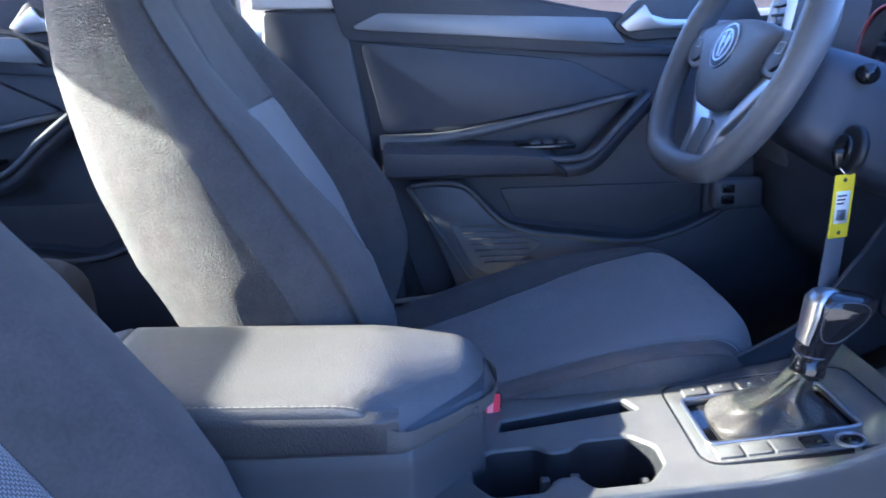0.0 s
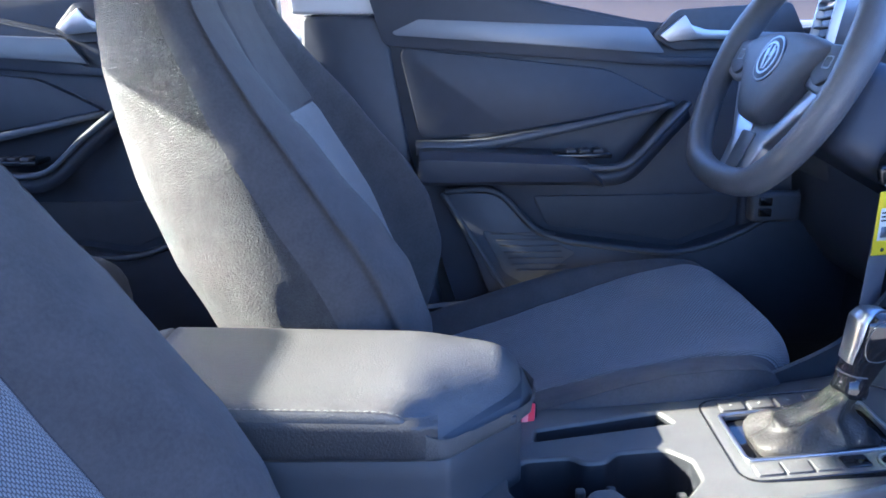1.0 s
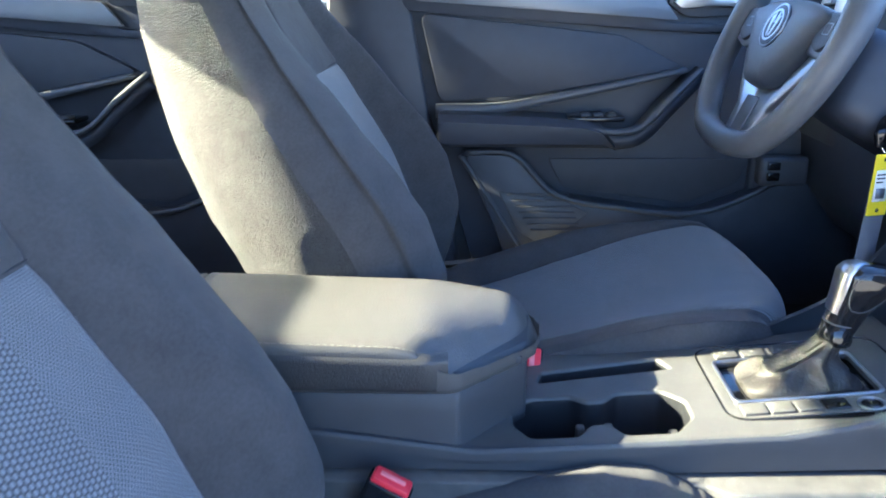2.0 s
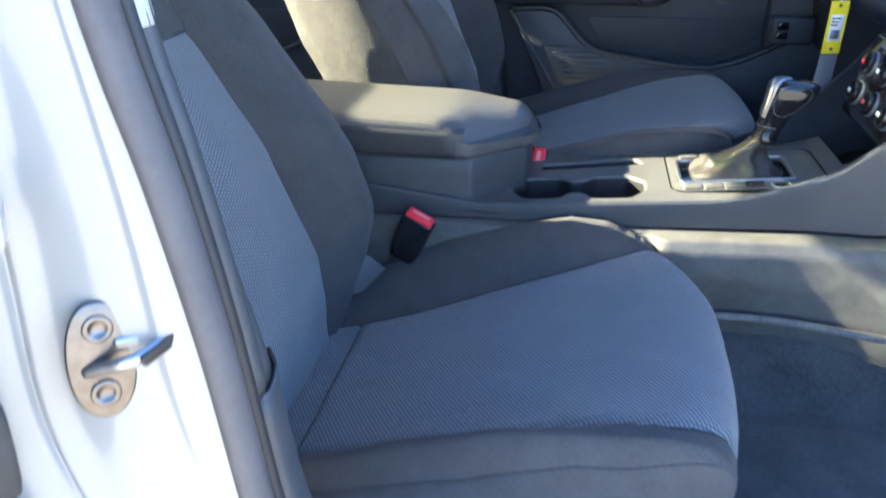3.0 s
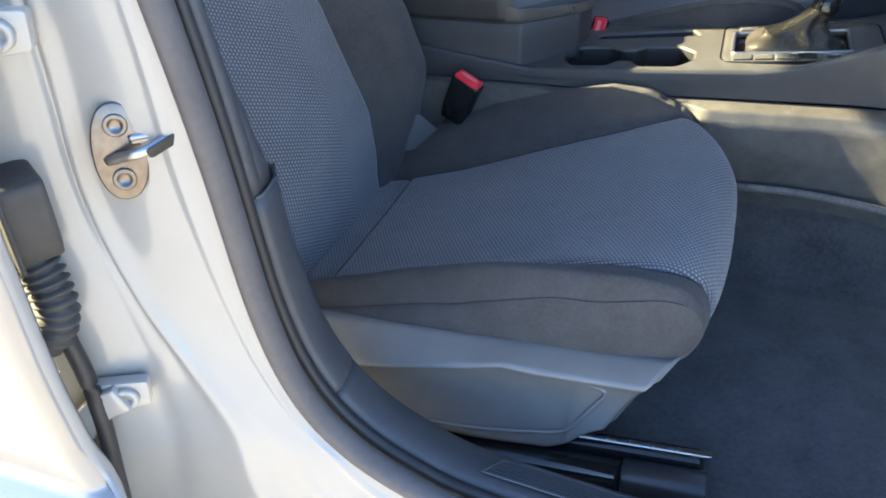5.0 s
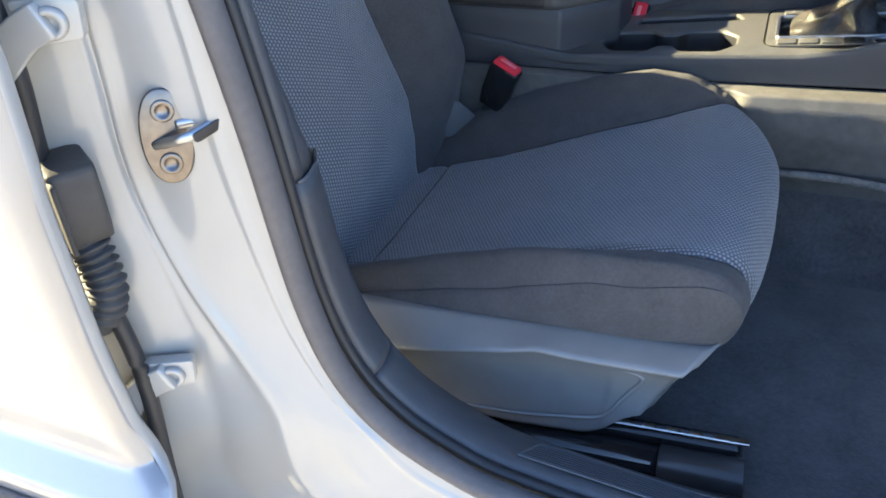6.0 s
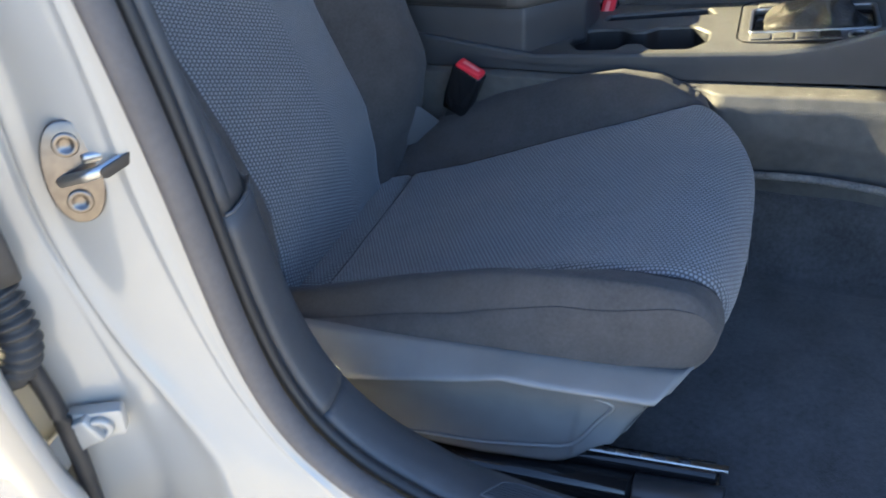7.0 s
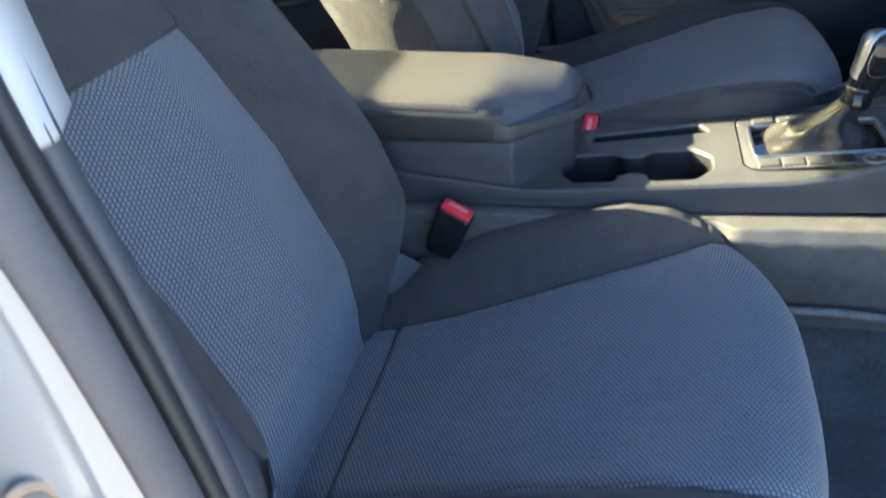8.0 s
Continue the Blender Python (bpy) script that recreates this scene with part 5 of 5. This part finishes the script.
# steering column, stalks, ignition
col = thing("steering_column", "black plastic steering column shroud with stalks", "steering column")
WN = Vector((-math.cos(radians(24)), 0, math.sin(radians(24))))
HUB = Vector((0.432, 1.125, 0.984)) + WN * 0.040
WU = Vector((math.sin(radians(24)), 0, math.cos(radians(24))))
WM = Matrix((( 0, WU.x, WN.x, HUB.x), (-1, 0, 0, HUB.y), (0, WU.z, WN.z, HUB.z), (0, 0, 0, 1)))
part("shroud", bevelled(loft([[WM @ Vector((x * k, y * k - 0.005, z)) for x, y in rounded([(-0.085, -0.075), (0.085, -0.075), (0.07, 0.055), (-0.07, 0.055)], 0.035)] for z, k in ((-0.085, 0.80), (-0.10, 0.98), (-0.14, 1.08), (-0.24, 1.22), (-0.32, 1.3))]), 0.0), M_SOFT, col, "black column shroud")
part("ignition_boss", disc(Matrix.Translation((0.522, 1.018, 0.880)) @ Matrix.Rotation(radians(-80), 4, "Y"), 0.031, 0.012, 36, 0.005), M_LINER, col)
part("ignition_ring", disc(Matrix.Translation((0.505, 1.014, 0.882)) @ Matrix.Rotation(radians(-80), 4, "Y"), 0.019, 0.006, 32, 0.002), M_GLOSS, col, "gloss black ignition ring")
st = part("stalk", tube(smooth_path([(0.57, 1.13, 0.952), (0.55, 1.09, 0.962), (0.538, 1.055, 0.968)], 6), 0.009, 12), M_PLASTIC, col, "black control stalk")
part("stalk_tip", tube([(0.542, 1.075, 0.966), (0.536, 1.035, 0.972)], 0.013, 14), M_GLOSS, st)
part("stalk", tube(smooth_path([(0.53, 1.22, 0.962), (0.50, 1.28, 0.972), (0.485, 1.33, 0.978)], 6), 0.009, 12), M_PLASTIC, col)

# steering wheel
wheel = thing("steering_wheel", "black leather three-spoke steering wheel with satin spokes", "steering wheel")
wheel.matrix_basis = Matrix()
WT, WY = radians(25.3), Matrix.Rotation(0.066, 3, "Z")
WN, WU, WR = WY @ Vector((-math.cos(WT), 0, math.sin(WT))), WY @ Vector((math.sin(WT), 0, math.cos(WT))), WY @ Vector((0, -1, 0))
HUB = Vector((0.396, 1.117, 0.994))
WM = Matrix(((WR.x, WU.x, WN.x, HUB.x), (WR.y, WU.y, WN.y, HUB.y), (WR.z, WU.z, WN.z, HUB.z), (0, 0, 0, 1)))


def rim_pt(a):
    r = 0.1714
    x, y = r * math.cos(a), r * math.sin(a)
    if y < -0.146:
        y = -0.146 - (abs(y) - 0.146) * 0.45
    return WM @ Vector((x, y, 0))


rings = []
for i in range(96):
    a = 2 * math.pi * i / 96
    p, c = rim_pt(a), WM @ Vector((0, 0, 0))
    rad = (p - c).normalized()
    gr = 1.0 + 0.12 * math.exp(-((math.sin(a) - 0.25) / 0.2) ** 2)
    rings.append([p + rad * (u * 0.0188 * gr) + WN * (v * 0.0190 * gr) for u, v in circle(1, 18)])
rim_bm = loft(rings + [rings[0]], cap=False)
bmesh.ops.remove_doubles(rim_bm, verts=rim_bm.verts, dist=1e-6)
part("rim", rim_bm, mat("rim_leather", (0.085, 0.088, 0.095), 0.42, var=0.1, scale=80, bump=0.4, bscale=500), wheel, "black leather rim")
hub_out = smooth_path([(x, y, 0) for x, y in ((-0.106, 0.036), (-0.055, 0.047), (0.0, 0.050), (0.055, 0.047), (0.106, 0.036), (0.113, 0.022), (0.076, -0.022), (0.038, -0.066), (0.022, -0.073), (0.0, -0.075), (-0.022, -0.073), (-0.038, -0.066), (-0.076, -0.022), (-0.113, 0.022), (-0.106, 0.036))], 5)[:-1]
part("hub", loft([[WM @ Vector((p.x * k, p.y * k, z)) for p in hub_out] for z, k in ((-0.045, 0.95), (-0.010, 1.0), (-0.002, 1.0), (0.006, 0.975), (0.012, 0.90), (0.0155, 0.72), (0.0175, 0.4))]), mat("airbag_plastic", (0.075, 0.08, 0.092), 0.5, var=0.1, scale=60, bump=0.3, bscale=900), wheel, "dark grey airbag cover")
BADGE = WM @ Matrix.Translation((0, 0.007, 0.0165))
for r_, z_, m_ in ((0.0315, 0.0, M_SILVER), (0.0288, 0.0008, M_SOFT)):
    part("badge", disc(BADGE @ Matrix.Translation((0, 0, z_)), r_, 0.003, 36, 0.001), m_, wheel, "round silver and grey badge")
part("badge_bar", frame_ring([(x, y) for x, y in circle(0.023, 32)], [(x, y) for x, y in circle(0.0195, 32)], BADGE @ Matrix.Translation((0, 0, 0.0038)), 0, 0.001), M_SILVER, wheel)
for sx in (-1, 1):
    part("badge_bar", slab([(sx * 0.001, -0.016), (sx * 0.006, -0.016), (sx * 0.013, 0.013), (sx * 0.008, 0.013)][:: sx], BADGE @ Matrix.Translation((0, 0, 0.0038)), 0.001, 0.0003), M_SILVER, wheel)
    part("badge_bar", slab([(sx * 0.001, 0.003), (sx * 0.005, 0.003), (sx * 0.008, 0.018), (sx * 0.004, 0.018)][:: sx], BADGE @ Matrix.Translation((0, 0, 0.0039)), 0.001, 0.0003), M_SILVER, wheel)
    spoke = [(sx * 0.085, 0.040), (sx * 0.158, 0.038), (sx * 0.160, -0.012), (sx * 0.120, -0.024), (sx * 0.085, -0.018)]
    sp = part("spoke", slab(spoke[:: -sx], WM @ Matrix.Translation((0, 0, -0.024)), 0.024, 0.004), M_SPOKE, wheel, "satin silver side spoke")
    pad = rounded([(sx * 0.092, 0.036), (sx * 0.142, 0.034), (sx * 0.146, -0.002), (sx * 0.118, -0.016), (sx * 0.098, -0.006)][:: -sx], 0.006)
    part("button_pad", slab(pad, WM @ Matrix.Translation((0, 0, -0.0008)), 0.006, 0.002), M_PLASTIC2, sp, "black switch pad")
    part("pad_mark", frame_ring(rounded([(sx * 0.112, 0.022), (sx * 0.130, 0.022), (sx * 0.130, 0.006), (sx * 0.112, 0.006)][:: -sx], 0.003), rounded([(sx * 0.114, 0.020), (sx * 0.128, 0.020), (sx * 0.128, 0.008), (sx * 0.114, 0.008)][:: -sx], 0.002), WM @ Matrix.Translation((0, 0, 0.0050)), 0.0, 0.0008), M_SATIN, sp)
    low = [(sx * 0.090, -0.010), (sx * 0.140, -0.006), (sx * 0.116, -0.028), (sx * 0.050, -0.100), (sx * 0.040, -0.156), (sx * 0.0005, -0.156), (sx * 0.0005, -0.072), (sx * 0.052, -0.066)]
    part("lower_spoke", slab(low[:: -sx], WM @ Matrix.Translation((0, 0, -0.034)), 0.026, 0.004), M_SILVER, wheel, "satin silver lower spoke")
part("spoke_inlay", slab(rounded([(-0.017, -0.142), (0.017, -0.142), (0.020, -0.086), (-0.020, -0.086)], 0.004), WM @ Matrix.Translation((0, 0, -0.0095)), 0.004, 0.0015), M_DIM, wheel, "black spoke inlay")
part("wheel_boss", disc(WM @ Matrix.Translation((0, -0.005, -0.085)), 0.06, 0.05, 32, 0.01), M_PLASTIC, wheel)

# key with its tag, hanging in the ignition
key = thing("car_key", "car key in the ignition with a yellow tag and grey strip", "key")
key.matrix_basis = Matrix.Translation((-0.032, -0.064, 0.016))
part("key_head", slab(rrect(-0.020, 0.020, -0.012, 0.012, 0.006), Matrix.Translation((0.540, 1.078, 0.858)) @ Matrix.Rotation(radians(90), 4, "X") @ Matrix.Rotation(radians(12), 4, "Z"), 0.010, 0.003), M_GLOSS, key, "black key head")
part("key_ring", tube([Vector((0.541 + 0.012 * math.cos(a), 1.074 + 0.004 * math.sin(a), 0.852 + 0.016 * math.sin(a))) for a in lin(0, 6.2, 26)], 0.0011, 6, (0, 1, 0)), M_CHROME, key, "thin steel ring")
TM = Matrix.Translation((0.535, 1.072, 0.795)) @ Matrix.Rotation(radians(1), 4, "Y") @ Matrix.Rotation(radians(18), 4, "Z") @ Matrix.Rotation(radians(90), 4, "X")
tag = part("tag", slab(rrect(-0.0155, 0.0155, -0.041, 0.041, 0.002), TM @ XY(0.002), 0.0016, 0.0004), M_YELLOW, key, "yellow plastic key tag")
part("tag_label", slab(rrect(-0.011, 0.011, -0.022, 0.020, 0.001), TM @ XY(0.0036), 0.0003, 0.0), M_PAPER, tag, "white paper label")
for i in range(3):
    part("label_bar", slab([(-0.009, 0.013 - i * 0.005), (0.006 - 0.002 * i, 0.013 - i * 0.005), (0.006 - 0.002 * i, 0.0152 - i * 0.005), (-0.009, 0.0152 - i * 0.005)], TM @ XY(0.0039), 0.0002, 0), M_INK_SHADE, tag)
part("label_square", slab([(-0.007, -0.018), (0.007, -0.018), (0.007, -0.004), (-0.007, -0.004)], TM @ XY(0.0039), 0.0002, 0), M_SATIN, tag)
for yy in (-0.034, 0.034):
    part("tag_hole", disc(TM @ Matrix.Translation((0, yy, 0.0036)), 0.0028, 0.0004, 16, 0), M_INK_SHADE, tag)
SMK = Matrix.Translation((0.535, 1.076, 0.745)) @ Matrix.Rotation(radians(3), 4, "Y") @ Matrix.Rotation(radians(18), 4, "Z") @ Matrix.Rotation(radians(90), 4, "X")
part("strip", slab(rounded([(-0.015, -0.060), (-0.008, -0.064), (-0.008, -0.078), (0.010, -0.078), (0.010, -0.064), (0.016, -0.060), (0.016, 0.060), (-0.015, 0.060)], 0.003, 3), SMK, 0.0014, 0.0004), M_GREYFILM, key, "translucent grey plastic strip")
part("strip_rivet", disc(SMK @ Matrix.Translation((0, -0.088, -0.001)), 0.009, 0.004, 24, 0.001), M_STEEL, key)

part("kick_panel", box(0.50, 1.26, 1.50, 1.56, 0.34, 0.98, 0.01), M_SOFT, dash, "dark footwell side panel")
# fuse-box cover hatch on the far kick panel
hatch = thing("kick_panel_latch", "black plastic bonnet release in the driver's footwell", "latch")
part("housing", box(0.50, 0.59, 1.44, 1.475, 0.70, 0.755, 0.008), M_PLASTIC, hatch)
for i in range(2):
    part("latch_button", box(0.512, 0.535, 1.434, 1.442, 0.712 + 0.02 * i, 0.727 + 0.02 * i, 0.002), M_GLOSS, hatch)

# seat-belt buckles
def make_buckle(label):
    bk = thing("seat_belt_buckle", label, "seat-belt buckle", "seat-belt buckles")
    part("body", bevelled(loft([[Vector((x * k, y * k, z)) for x, y in rrect(-0.024, 0.024, -0.013, 0.013, 0.006, 4)] for z, k in ((-0.075, 0.8), (-0.05, 0.95), (-0.004, 1.0), (0.0, 0.97))]), 0.001, 1), M_GLOSS, bk, "black buckle body")
    part("button", bevelled(loft([[Vector((x * k, y * k, z)) for x, y in rrect(-0.021, 0.021, -0.011, 0.010, 0.003, 3)] for z, k in ((-0.003, 1.0), (0.003, 1.0), (0.006, 0.93))]), 0.001), M_RED, bk, "red release button")
    part("button_slot", slab(rrect(-0.014, 0.014, -0.003, 0.004, 0.002, 3), XY(0.006), 0.0006, 0.0002), mat("red_mark", (0.85, 0.25, 0.25), 0.5), bk)
    part("stem", box(-0.012, 0.012, -0.004, 0.004, -0.17, -0.07, 0.002), M_RUBBER, bk)
    return bk


BK = make_buckle("black seat-belt buckle with a red button beside the console")
BK.matrix_basis = Matrix.Translation((-0.105, 0.655, 0.588)) @ Matrix.Rotation(radians(24), 4, "Y") @ Matrix.Rotation(radians(6), 4, "X") @ Matrix.Rotation(radians(-8), 4, "Z")
copy_thing(BK, Matrix.Translation((0.049, 0.890, 0.604)) @ Matrix.Rotation(radians(52), 4, "X") @ Matrix.Rotation(radians(84), 4, "Z"))

# seat rails
def make_rail():
    rl = thing("seat_rail", "dark steel seat rail bolted to the footwell carpet", "seat rail", "passenger seat rails")
    A, B = Vector((-0.25, 0, 0.296)), Vector((0.310, 0, 0.350))
    part("upper_channel", bevelled(sweep([A + Vector((0, 0.030, 0.012)), B + Vector((-0.01, 0.030, 0.012))], [(-0.012, -0.012), (0.012, -0.012), (0.012, 0.006), (0.007, 0.010), (-0.007, 0.010), (-0.012, 0.006)]), 0.002, 2), M_GLOSS, rl, "gloss black upper rail")
    part("lower_channel", bevelled(sweep([A + Vector((0, 0.012, -0.016)), B + Vector((-0.004, 0.012, -0.012))], [(-0.040, -0.012), (0.040, -0.012), (0.040, 0.008), (-0.040, 0.008)]), 0.002, 1), M_GLOSS, rl)
    half = [(0.022 * math.cos(q), 0.020 * math.sin(q)) for q in lin(math.pi, 0, 10)] + [(0.022, -0.012), (-0.022, -0.012)]
    part("rail_tube", sweep([A, B - Vector((0.085, 0, 0.0082))], [(x * 0.9, y * 0.9) for x, y in half]), M_GLOSS, rl, "gloss black rounded rail")
    part("end_cap", bevelled(sweep([B - Vector((0.087, 0, 0.0084)), B], half), 0.0015, 2, 60), mat("cap_plastic", (0.03, 0.03, 0.032), 0.3, var=0.1), rl, "black plastic end cap")
    part("slide_strip", sweep([A + Vector((0, 0.030, 0.0225)), B + Vector((0, 0.030, 0.0225))], [(-0.004, -0.0015), (0.004, -0.0015), (0.004, 0.0015), (-0.004, 0.0015)]), M_STEEL, rl, "bright steel strip")
    for i in range(6):
        p = A.lerp(B, 0.70 + i * 0.045) + Vector((0, 0.030, 0.0245))
        part("slot", box(p.x - 0.006, p.x + 0.006, p.y - 0.0025, p.y + 0.0025, p.z - 0.0006, p.z + 0.0012, 0.0), M_INK_SHADE, rl)
    return rl


RL = make_rail()
RL.matrix_basis = pose(0, 0.176, 0.005)
copy_thing(RL, pose(0, 0.60, 0.012))
part("release_bar", tube(smooth_path([(0.22, 0.60, 0.430), (0.30, 0.60, 0.446), (0.322, 0.585, 0.450), (0.327, 0.55, 0.452), (0.327, 0.505, 0.452), (0.318, 0.475, 0.450), (0.22, 0.47, 0.430)], 6), 0.0075, 12), M_COVER, SEAT_P, "grey release bar")
